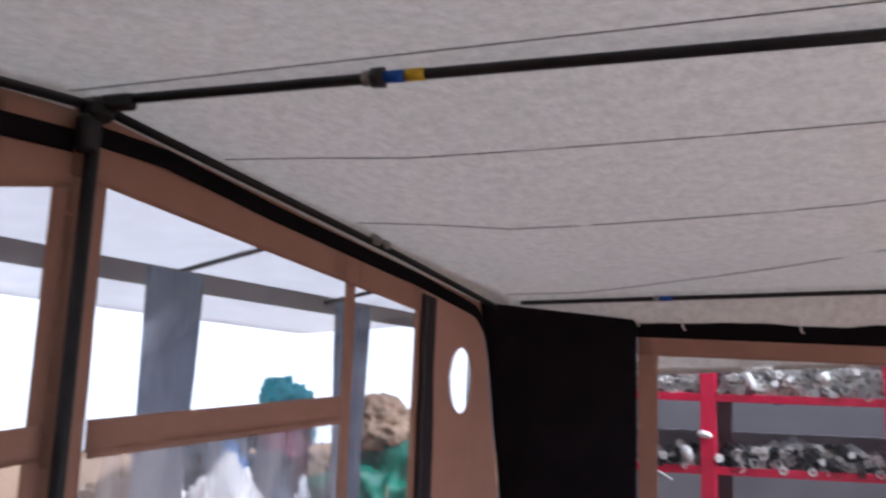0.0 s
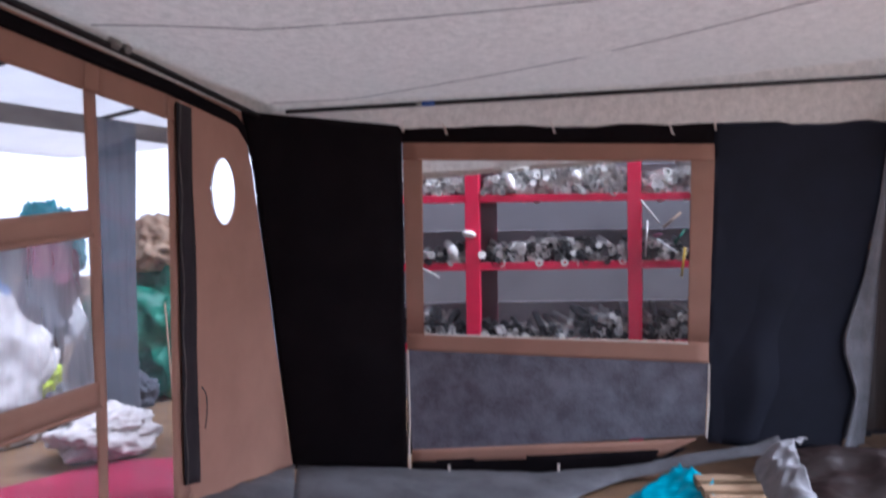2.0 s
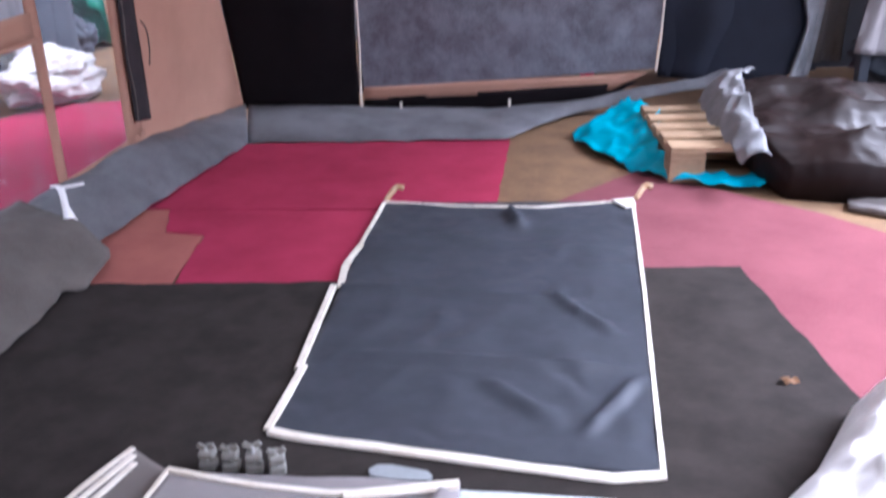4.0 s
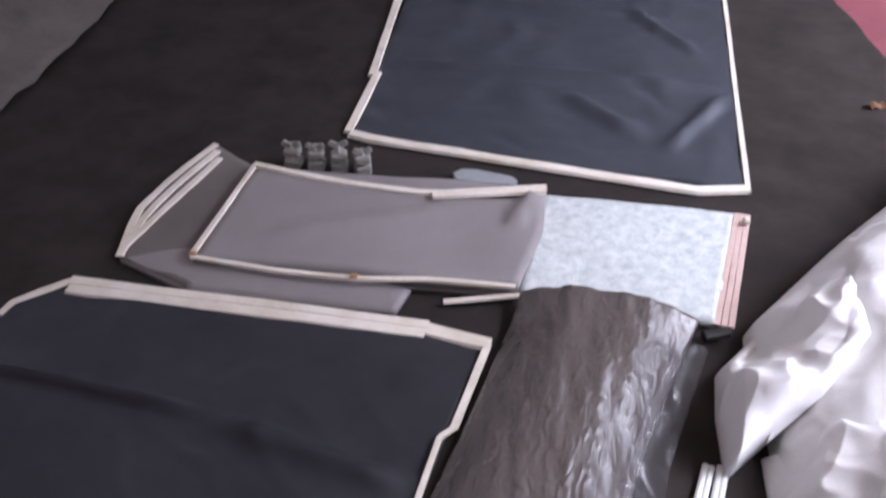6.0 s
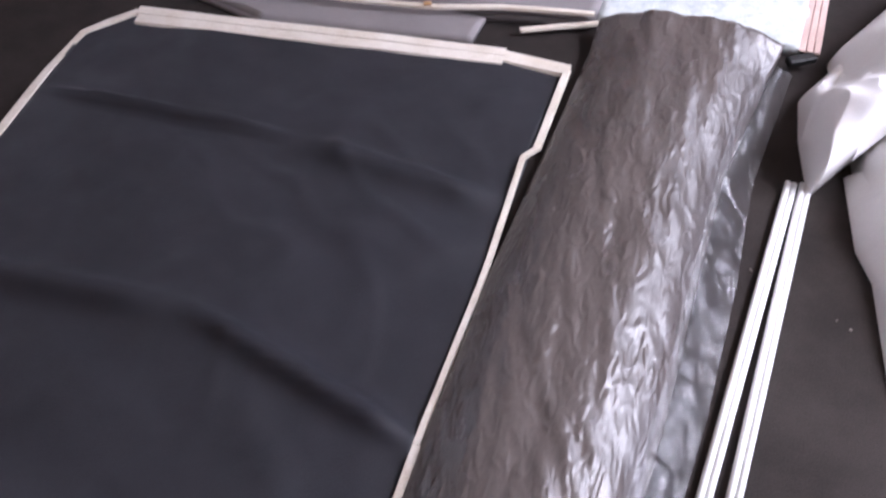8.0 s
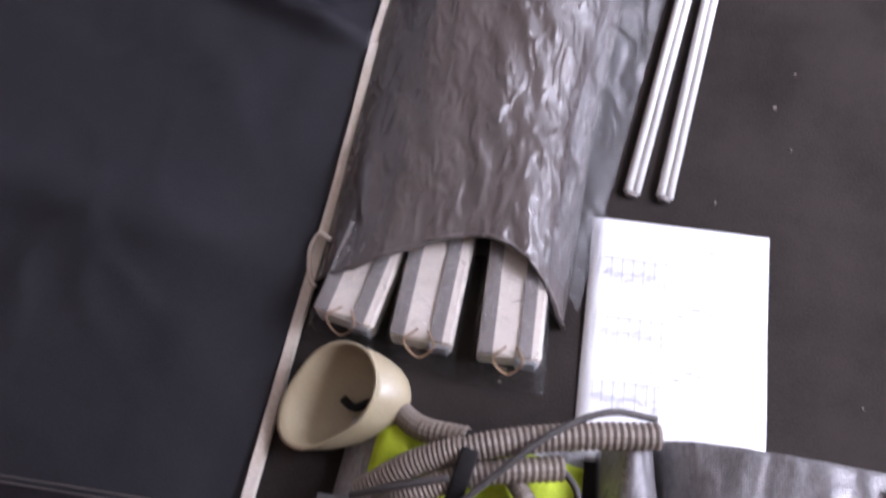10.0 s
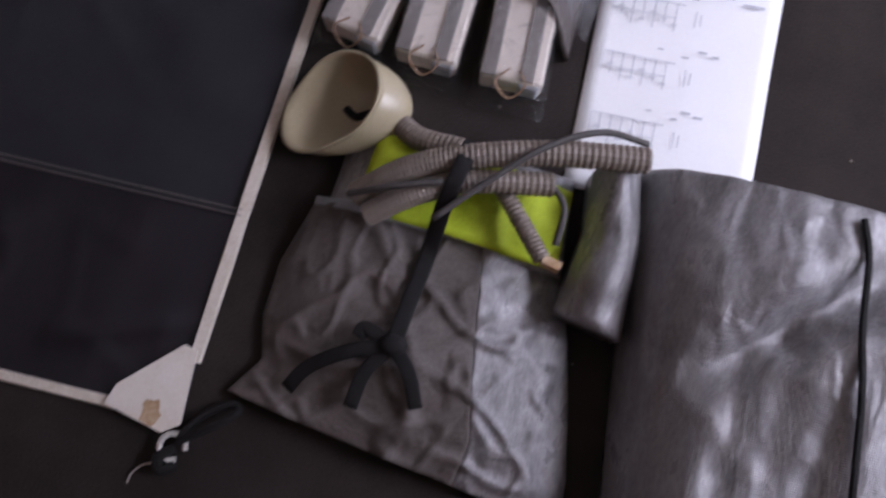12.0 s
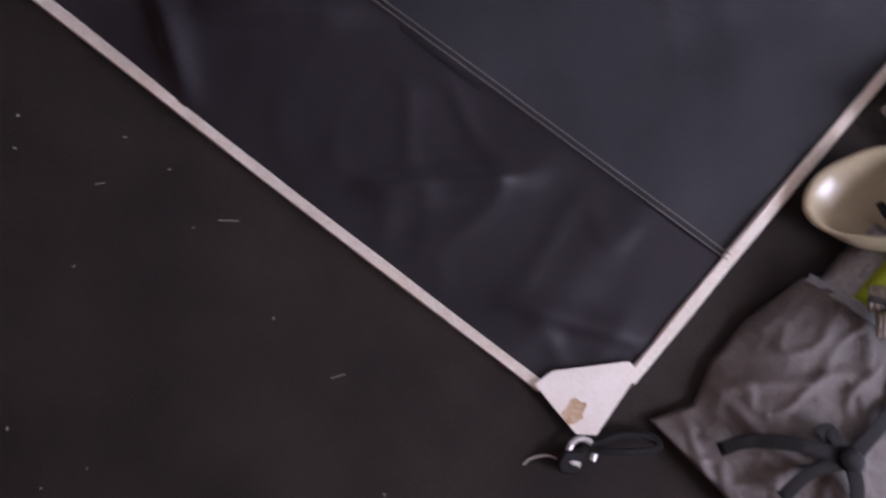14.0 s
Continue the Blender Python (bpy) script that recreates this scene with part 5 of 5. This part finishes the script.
BL = [(0.558, 0.0, 0.004), (0.562, 0.32, 0.004), (0.576, 0.60, 0.004), (0.598, 0.85, 0.004), (0.616, 1.06, 0.008), (0.618, 1.135, 0.024)]
BR = [(0.822, 0.0, 0.004), (0.824, 0.24, 0.004), (0.840, 0.43, 0.004), (0.850, 0.64, 0.004), (0.862, 0.84, 0.004), (0.908, 1.08, 0.008), (0.925, 1.15, 0.024)]
bm = loft(BL, BR, 64, 170, bag_lift, 0.003)
bmesh.ops.delete(bm, geom=[f for f in bm.faces if all(v.co.y < 0.0005 for v in f.verts)], context="FACES")
lip = []
for v in bm.verts:
    if v.co.y < 0.0005 and v.co.z > 0.002:
        lip.append(v)
    if v.co.y < 0.22:
        v.co.y += (1 - v.co.y / 0.22) * (mouth_y((v.co.x - 0.558) / 0.264) + wob(v.co, 60, 0.004) * (v.co.y < 0.02))
lip = [v.co.copy() for v in sorted(lip, key=lambda v: v.co.x)]
smooth(part("woven_body", bm, "polybag", bag))
smooth(part("mouth_hem", sweep(lip, 0.0028, 6, 60), "polybag", bag, "rolled mouth of the bag"))
bm = loft([(0.795, 0.055, 0.044), (0.800, 0.24, 0.042), (0.824, 0.43, 0.042), (0.838, 0.64, 0.042), (0.850, 0.84, 0.042), (0.896, 1.08, 0.044)],
          [(0.835, 0.02, 0.002), (0.862, 0.24, 0.002), (0.886, 0.43, 0.002), (0.900, 0.64, 0.002), (0.905, 0.84, 0.002), (0.945, 1.10, 0.002)], 12, 60, lambda u, v, p: 0.005 + 0.012 * abs(noise.noise(p * 16)), None)
smooth(part("film_flap", bm, "flapfilm", bag, "crinkled clear film flap"))
smooth(part("draw_cord", sweep(curve_points([(0.566, 0.045, 0.03), (0.552, 0.052, 0.02), (0.545, 0.035, 0.012), (0.552, 0.005, 0.012), (0.560, -0.005, 0.016)], 20), 0.003, 6), "cream", bag, "white draw cord"))
settle(bag)
for k, (x, y, rz, ln) in enumerate(((0.609, 0.009, -0.165, 0.10), (0.683, 0.017, -0.02, 0.13), (0.768, 0.016, 0.053, 0.13))):
    pk = thing("packet", "clear film packet of cream and taupe parts", "packet", "packets in the bag mouth", at=(x, y, 0))
    part("card_box", box(bmesh.new(), (0, 0.0, 0.026), (0.064, ln, 0.036), 0, 0.003), "label", pk)
    part("stripe", box(bmesh.new(), (0.015, 0.0, 0.0455), (0.013, ln * 0.98, 0.003), 0, 0.0), "label_grey", pk)
    part("stripe", box(bmesh.new(), (-0.024, 0.0, 0.0455), (0.014, ln * 0.98, 0.003), 0, 0.0), "label_grey", pk)
    part("stripe", box(bmesh.new(), (0.018, -ln / 2 + 0.006, 0.024), (0.022, 0.018, 0.030), 0, 0.002), "ink_dark", pk)
    bm = loft([(-0.041, -ln / 2 - 0.024, 0.003), (-0.040, ln / 2, 0.003)], [(0.041, -ln / 2 - 0.024, 0.003), (0.040, ln / 2, 0.003)], 14, 18,
              lambda u, v, p: (0.050 * min(1, (1 - abs(2 * u - 1)) * 3.5) ** 0.6 * min(1, v * 6 + 0.02) ** 0.7) + 0.004 * noise.noise(p * 50), None)
    smooth(part("film", bm, "packfilm", pk, "crinkled clear film"))
    part("twist_tie", sweep(curve_points([(-0.004, -ln / 2 + 0.01, 0.05), (-0.016, -ln / 2 - 0.004, 0.044), (0.0, -ln / 2 - 0.014, 0.03), (0.014, -ln / 2 - 0.004, 0.044), (0.006, -ln / 2 + 0.01, 0.05)], 16), 0.0012, 5), "tan", pk)
    pk.rotation_euler = (0, 0, rz)

# ---- white rods, paper, white bag ----
for (x0, y0), (x1, y1) in (((0.960, 0.863), (0.875, 0.168)), ((0.981, 0.866), (0.911, 0.169))):
    rod = thing("white_rod", "pair of joined white plastic rods", "rod", "white plastic rods", at=((x0 + x1) / 2, (y0 + y1) / 2, 0))
    s = Vector((y0 - y1, x1 - x0, 0)).normalized() * 0.0045
    for k in (-1, 1):
        smooth(part("rod", sweep([Vector((x0, y0, 0.006)) + s * k, Vector((x1, y1, 0.006)) + s * k], 0.0050, 10), "white", rod))
    part("end_plug", sweep([Vector((x1, y1, 0.006)), Vector((x1, y1, 0.006)) + Vector((-0.0006, -0.005, 0))], 0.0070, 8, 0, 0, 0.6), "label_grey", rod)
    settle(rod)
paper = thing("paper_sheet", "white printed instruction sheet with faint tent drawings", "paper", at=(0.94, 0.0, 0))
PA, PU, PV = Vector((0.838, 0.133, 0.0)), Vector((0.190, 0.010, 0)), Vector((0.012, -0.262, 0))
bm = loft([PA, PA + PV], [PA + PU, PA + PU + PV], 12, 16, lambda u, v, p: 0.003 + wob(p, 9, 0.003), -0.0005)
smooth(part("sheet", bm, "paper", paper))


def mark(u, v, w, h, material="ink", slope=0.0):
    a = PA + PU * u + PV * v
    bm = bmesh.new()
    z = Vector((0, 0, 0.0065))
    q = [a + z, a + PU * w + PV * slope + z, a + PU * w + PV * (h + slope) + z, a + PV * h + z]
    bm.faces.new([bm.verts.new(p) for p in q])
    return part("print_mark", bm, material, paper)


for v0 in (0.17, 0.42, 0.68):
    mark(0.07, v0, 0.40, 0.006, slope=0.0)
    mark(0.09, v0 + 0.062, 0.33, 0.005)
    mark(0.07, v0, 0.006, 0.075)
    for k in range(6):
        mark(0.12 + 0.06 * k, v0, 0.006, 0.09 + 0.03 * (k % 2), "ink_dark")
        mark(0.10 + 0.06 * k, v0 + 0.05 + 0.02 * (k % 3), 0.035, 0.010)
    mark(0.53, v0 + 0.02, 0.006, 0.07, "ink_dark")
    mark(0.56, v0 + 0.03, 0.006, 0.05, "ink_dark")
    mark(0.50, v0 - 0.035, 0.035, 0.008, "ink_dark")
    mark(0.36, v0 - 0.05, 0.03, 0.007, "ink_dark")
for u, v, w in ((0.66, 0.10, 0.07), (0.78, 0.115, 0.12), (0.58, 0.35, 0.05), (0.66, 0.36, 0.04), (0.55, 0.61, 0.05), (0.62, 0.62, 0.05)):
    mark(u, v, w, 0.010, "ink_dark")
settle(paper)

wb = thing("white_bag", "full white coated cloth bag slumped on the carpet", "bag", at=(1.5, 1.2, 0))
for nm, a, b, hh, sd in (("body", [(1.10, 0.55, 0.0), (1.06, 0.85, 0.0), (1.00, 1.16, 0.0), (1.15, 1.42, 0.0), (1.28, 1.62, 0.0), (1.40, 1.93, 0.0)],
                          [(2.1, 0.45, 0.0), (2.2, 0.85, 0.0), (2.2, 1.2, 0.0), (2.1, 1.45, 0.0), (1.9, 1.7, 0.0), (1.62, 1.92, 0.0)], 0.26, 3.0),
                         ("corner_fold", [(0.985, 0.845, 0.002), (0.965, 0.96, 0.002), (0.96, 1.05, 0.002), (1.03, 1.18, 0.002)], [(1.045, 0.915, 0.04), (1.10, 0.96, 0.10), (1.16, 1.06, 0.14), (1.16, 1.22, 0.12)], 0.07, 8.0),
                         ("front_fold", [(1.12, 0.62, 0.002), (1.055, 0.76, 0.002), (1.035, 0.90, 0.002)], [(1.40, 0.60, 0.12), (1.36, 0.76, 0.15), (1.28, 0.94, 0.15)], 0.06, 11.0)):
    bm = loft(a, b, 110, 110, lambda u, v, p: hh * (1 - abs(2 * u - 1) ** 2.2) ** 0.6 * math.sin(math.pi * min(0.97, v * 0.94 + 0.03)) ** 0.45
              + (0.07 * noise.noise(p * 5 + Vector((sd, 0, 0))) + 0.05 * (0.35 - abs(noise.noise(p * 6 + Vector((sd, 3, 0))))) + 0.030 * (0.3 - abs(noise.noise(p * 9 + Vector((sd, 1, 4))))) + 0.016 * (0.3 - abs(noise.noise(p * 19 + Vector((sd, 0, 0)))))) * min(1, 6 * u, 6 * (1 - u)), 0.001)
    smooth(part(nm, bm, "whitebag", wb))
settle(wb)

# ---- pouch with hoses, funnel and lime cloth ----
pouch = thing("pouch", "grey plastic pouch tied with a black strap", "pouch", at=(0.75, -0.32, 0))


def pouch_lift(u, v, p):
    side = (1 - abs(2 * u - 1) ** 3) ** 0.6
    return 0.008 + (0.040 * side * (0.45 + 0.55 * math.sin(math.pi * min(1, v * 0.8 + 0.1))) + wob(p, 10, 0.016, 2) + 0.018 * max(0.0, 0.14 - abs(noise.noise(Vector((p.x * 11 + p.y * 5, p.y * 14, 3))))) * 3 + 0.010 * max(0.0, 0.15 - abs(noise.noise(Vector((p.x * 24, p.y * 19 - p.x * 9, 8))))) * 3) * (0.25 + 0.75 * side)


LP = [(0.580, -0.418, 0.002), (0.604, -0.380, 0.002), (0.592, -0.335, 0.002), (0.594, -0.28, 0.002), (0.612, -0.213, 0.004)]
RP = [(0.928, -0.462, 0.002), (0.924, -0.415, 0.002), (0.910, -0.35, 0.002), (0.892, -0.28, 0.002), (0.868, -0.215, 0.004)]
mid = lambda f: [tuple(Vector(a).lerp(Vector(b), f)) for a, b in zip(LP, RP)]
bm = loft(LP, mid(0.68), 60, 60, lambda u, v, p: pouch_lift(u * 0.68, v, p), 0.001)
smooth(part("front_cloth", bm, "pouch", pouch))
bm = loft(mid(0.68), RP, 30, 60, lambda u, v, p: pouch_lift(0.68 + u * 0.32, v, p), 0.001)
smooth(part("shiny_side", bm, "pouch_shiny", pouch, "silvery woven plastic side"))
top_edge = [Vector(LP[-1]).lerp(Vector(RP[-1]), f / 16) for f in range(17)]
top_edge = [p + Vector((0, 0, pouch_lift(f / 16, 1, p) + 0.004)) for f, p in enumerate(top_edge)]
part("trim", band(top_edge, 0.012, 0.005), "trim", pouch, "grey trim tape")
bm = loft([(0.625, -0.225, 0.004), (0.63, -0.13, 0.004)], [(0.87, -0.225, 0.004), (0.86, -0.125, 0.004)], 24, 12, lambda u, v, p: 0.035 * math.sin(math.pi * (u * 0.9 + 0.05)) ** 0.5 + wob(p, 16, 0.010), 0.003)
smooth(part("back_cloth", bm, "pouch_shiny", pouch))
def on_pouch(x, y, h=0.006):
    u = (x - 0.605) / 0.29
    v = max(0, min(1, (y + 0.44) / 0.22))
    return Vector((x, y, pouch_lift(u, v, Vector((x, y, 0))) + h))
strap = [Vector((0.752, -0.135, 0.100)), Vector((0.748, -0.165, 0.112)), Vector((0.742, -0.20, 0.098)), on_pouch(0.738, -0.235, 0.014), on_pouch(0.736, -0.262, 0.014), on_pouch(0.733, -0.29, 0.014), on_pouch(0.729, -0.334, 0.014)]
smooth(part("strap", sweep(strap, 0.0080, 10, 24, 0, 0.12), "strap", pouch, "black webbing strap"))
for pts in ([(0.729, -0.334), (0.69, -0.35), (0.655, -0.375), (0.64, -0.40)], [(0.729, -0.334), (0.71, -0.365), (0.705, -0.40)], [(0.729, -0.334), (0.75, -0.355), (0.765, -0.385)], [(0.729, -0.334), (0.70, -0.325), (0.695, -0.335)]):
    smooth(part("strap_end", sweep([on_pouch(x, y, 0.013) for x, y in pts], 0.0070, 10, 12, 0, 0.14), "strap", pouch))
bm = bmesh.new()
bmesh.ops.create_icosphere(bm, subdivisions=2, radius=1, matrix=Matrix.Translation(on_pouch(0.729, -0.334, 0.014)) @ Matrix.Diagonal((0.014, 0.011, 0.009, 1)))
smooth(part("knot", bm, "strap", pouch))
settle(pouch)
bm = loft([(0.655, -0.215, 0.02), (0.66, -0.135, 0.02)], [(0.862, -0.222, 0.02), (0.86, -0.14, 0.02)], 26, 12, lambda u, v, p: 0.040 * math.sin(math.pi * (u * 0.9 + 0.05)) ** 0.4 + wob(p, 22, 0.014, 5) + wob(p, 60, 0.004, 9), 0.015)
tagged(smooth(part("lime_cloth", bm, "lime")), "bright lime cloth stuffed in the pouch", "cloth")
hose = thing("hose", "ribbed taupe hoses lying over the pouch", "hose", at=(0.78, -0.15, 0))
for pts, n_, r in (([(0.655, -0.205, 0.060), (0.70, -0.172, 0.085), (0.755, -0.148, 0.098), (0.83, -0.125, 0.100), (0.915, -0.108, 0.095)], 110, 0.0125),
                   ([(0.672, -0.222, 0.070), (0.71, -0.195, 0.088), (0.76, -0.170, 0.092), (0.835, -0.150, 0.082)], 76, 0.0115),
                   ([(0.672, -0.118, 0.040), (0.70, -0.135, 0.060), (0.745, -0.140, 0.080)], 34, 0.0115),
                   ([(0.790, -0.165, 0.075), (0.818, -0.195, 0.080), (0.842, -0.222, 0.085)], 34, 0.0085)):
    part("ribbed_hose", sweep(pts, r, 14, n_, 0.055), "hose", hose)
smooth(part("cord", sweep([(0.735, -0.215, 0.105), (0.78, -0.165, 0.115), (0.82, -0.125, 0.118), (0.865, -0.098, 0.112), (0.91, -0.094, 0.10)], 0.0033, 6, 30), "cord", hose, "grey cord"))
smooth(part("cord", sweep([(0.65, -0.208, 0.075), (0.69, -0.195, 0.10), (0.735, -0.180, 0.108)], 0.0033, 6, 20), "cord", hose))
smooth(part("cord", sweep([(0.832, -0.150, 0.085), (0.850, -0.170, 0.088), (0.852, -0.205, 0.078)], 0.0033, 6, 16), "cord", hose))
part("hose_tip", sweep([(0.842, -0.222, 0.085), (0.860, -0.226, 0.084)], 0.006, 6), "rust", hose)
settle(hose)

fun = thing("funnel", "ivory plastic funnel cup with a dark strap inside", "funnel", at=(0.61, -0.11, 0))
ax = Vector((-0.478, -0.06, 0.876)).normalized()
rim_c, neck = Vector((0.613, -0.112, 0.052)), Vector((0.668, -0.110, 0.028))
side = (Vector((-0.047, -0.054, -0.030)) - ax * Vector((-0.047, -0.054, -0.030)).dot(ax)).normalized()
up = ax.cross(side).normalized()
base = rim_c.lerp(neck, 0.45)


def rim(a):
    """The rim is round at the back and drawn out to a lip."""
    return (0.050 + 0.024 * max(0, math.cos(a)) ** 4 - 0.006 * max(0, math.cos(a - 1.6)) - 0.004 * max(0, math.cos(a + 2.2))) * (side * math.cos(a) + up * math.sin(a))


bm, rings = bmesh.new(), []
prof = [(f, 0.20 + 0.80 * math.sqrt(max(0, 1 - f * f)), 0.0) for f in (1.0, 0.97, 0.9, 0.8, 0.65, 0.5, 0.35, 0.2, 0.08)]
prof += [(0.0, 1.0, 0.0), (0.0, 1.035, 0.001), (0.0, 1.03, 0.004), (0.0, 0.97, 0.004)]
prof += [(f, 0.93 * (0.20 + 0.80 * math.sqrt(max(0, 1 - f * f))), 0.003) for f in (0.08, 0.2, 0.35, 0.5, 0.65, 0.8, 0.88)]
for f, k, h in prof:
    c = rim_c.lerp(neck, f) + ax * h
    rings.append([bm.verts.new(c + rim(2 * math.pi * i / 48) * k) for i in range(48)])
for v in bm.verts:
    v.co.z = max(v.co.z, 0.004)
for a, b in zip(rings, rings[1:]):
    for i in range(48):
        bm.faces.new((a[i], a[(i + 1) % 48], b[(i + 1) % 48], b[i]))
bm.faces.new(rings[0])
bm.faces.new(rings[-1])
smooth(part("cup", bm, "funnel", fun))
smooth(part("inner_strap", sweep([base + Vector((-0.020, -0.006, -0.008)), base + Vector((-0.006, -0.014, 0.0)), base + Vector((0.008, -0.006, 0.0)), base + Vector((0.016, -0.012, 0.006))], 0.0042, 6, 14, 0, 0.6), "strap", fun))
settle(fun)

# ---- second grey bag ----
bag2 = thing("folded_bag", "folded silvery grey woven plastic bag", "bag", at=(1.03, -0.25, 0))


def bag2_lift(u, v, p):
    side = (1 - abs(2 * u - 1) ** 7) ** 0.5
    trough = 0.030 * math.exp(-(((p.y + 0.235) - 0.85 * (p.x - 1.06)) / 0.028) ** 2) * min(1, max(0, 3 * u - 0.4))
    return 0.008 + ((0.098 + 0.068 * u) * side * (0.86 + 0.14 * min(1, (1 - v) * 6)) - trough * side + wob(p, 7, 0.014, 6) + 0.006 * noise.noise(Vector((p.x * 34, p.y * 9, 2)))
                    + 0.006 * (0.3 - abs(noise.noise(Vector((p.x * 16 + p.y * 10, p.y * 12, 4)))))) * (0.3 + 0.7 * side)


L2 = [(0.975, -0.62, 0.004), (0.960, -0.412, 0.004), (0.940, -0.273, 0.004), (0.915, -0.14, 0.004), (0.912, -0.104, 0.004)]
R2 = [(1.235, -0.62, 0.004), (1.225, -0.412, 0.004), (1.215, -0.273, 0.004), (1.200, -0.15, 0.004), (1.185, -0.115, 0.004)]
bm = loft(L2, R2, 60, 90, bag2_lift, 0.002)
smooth(part("woven_body", bm, "pouch_shiny", bag2))


def on_bag2(x, y):
    p = Vector((x, y, 0))
    return Vector((x, y, bag2_lift((x - 0.965 + 0.14 * (y + 0.62) / 0.51 * 0.4) / 0.262, min(1, (y + 0.62) / 0.51), p) + 0.006))


bm = loft([(0.868, -0.262, 0.030), (0.878, -0.18, 0.040), (0.872, -0.12, 0.040)], [(0.935, -0.275, 0.040), (0.930, -0.19, 0.050), (0.915, -0.108, 0.050)], 12, 22, lambda u, v, p: 0.045 * math.sin(math.pi * (0.12 + 0.76 * u)) + wob(p, 20, 0.012) + wob(p, 50, 0.003), 0.03)
smooth(part("side_flap", bm, "pouch_shiny", bag2))
part("piping", sweep([on_bag2(1.098, -0.125), on_bag2(1.106, -0.16), on_bag2(1.111, -0.216), on_bag2(1.117, -0.27), on_bag2(1.125, -0.324), on_bag2(1.135, -0.45), on_bag2(1.14, -0.6)], 0.0035, 6, 40), "strap", bag2, "black piping")
settle(bag2)
rg = random.Random(9)
bm = bmesh.new()
for k in range(150):
    x, y = rg.uniform(-0.2, 1.4), rg.uniform(-0.95, 0.85)
    box(bm, (x, y, 0.001), (rg.uniform(0.001, 0.004), rg.uniform(0.001, 0.0035), 0.002), rg.uniform(0, 3))
for k in range(4):
    x, y = rg.uniform(-0.2, 0.6), rg.uniform(-0.95, -0.5)
    box(bm, (x, y, 0.001), (rg.uniform(0.008, 0.020), 0.0012, 0.0015), rg.uniform(0, 3))
tagged(part("floor_litter", bm, "litter"), "pale crumbs and straw scattered on the carpet", "litter", kind="stuff")
bm = loft([(1.255, 2.05, 0.001), (1.29, 2.075, 0.001)], [(1.275, 2.035, 0.001), (1.31, 2.06, 0.001)], 5, 5, lambda u, v, p: 0.012 * math.sin(u * 3) + 0.006 * math.sin(v * 6), 0.0)
tagged(part("dry_leaf", bm, "leaf"), "curled dry brown leaf on the carpet", "leaf")
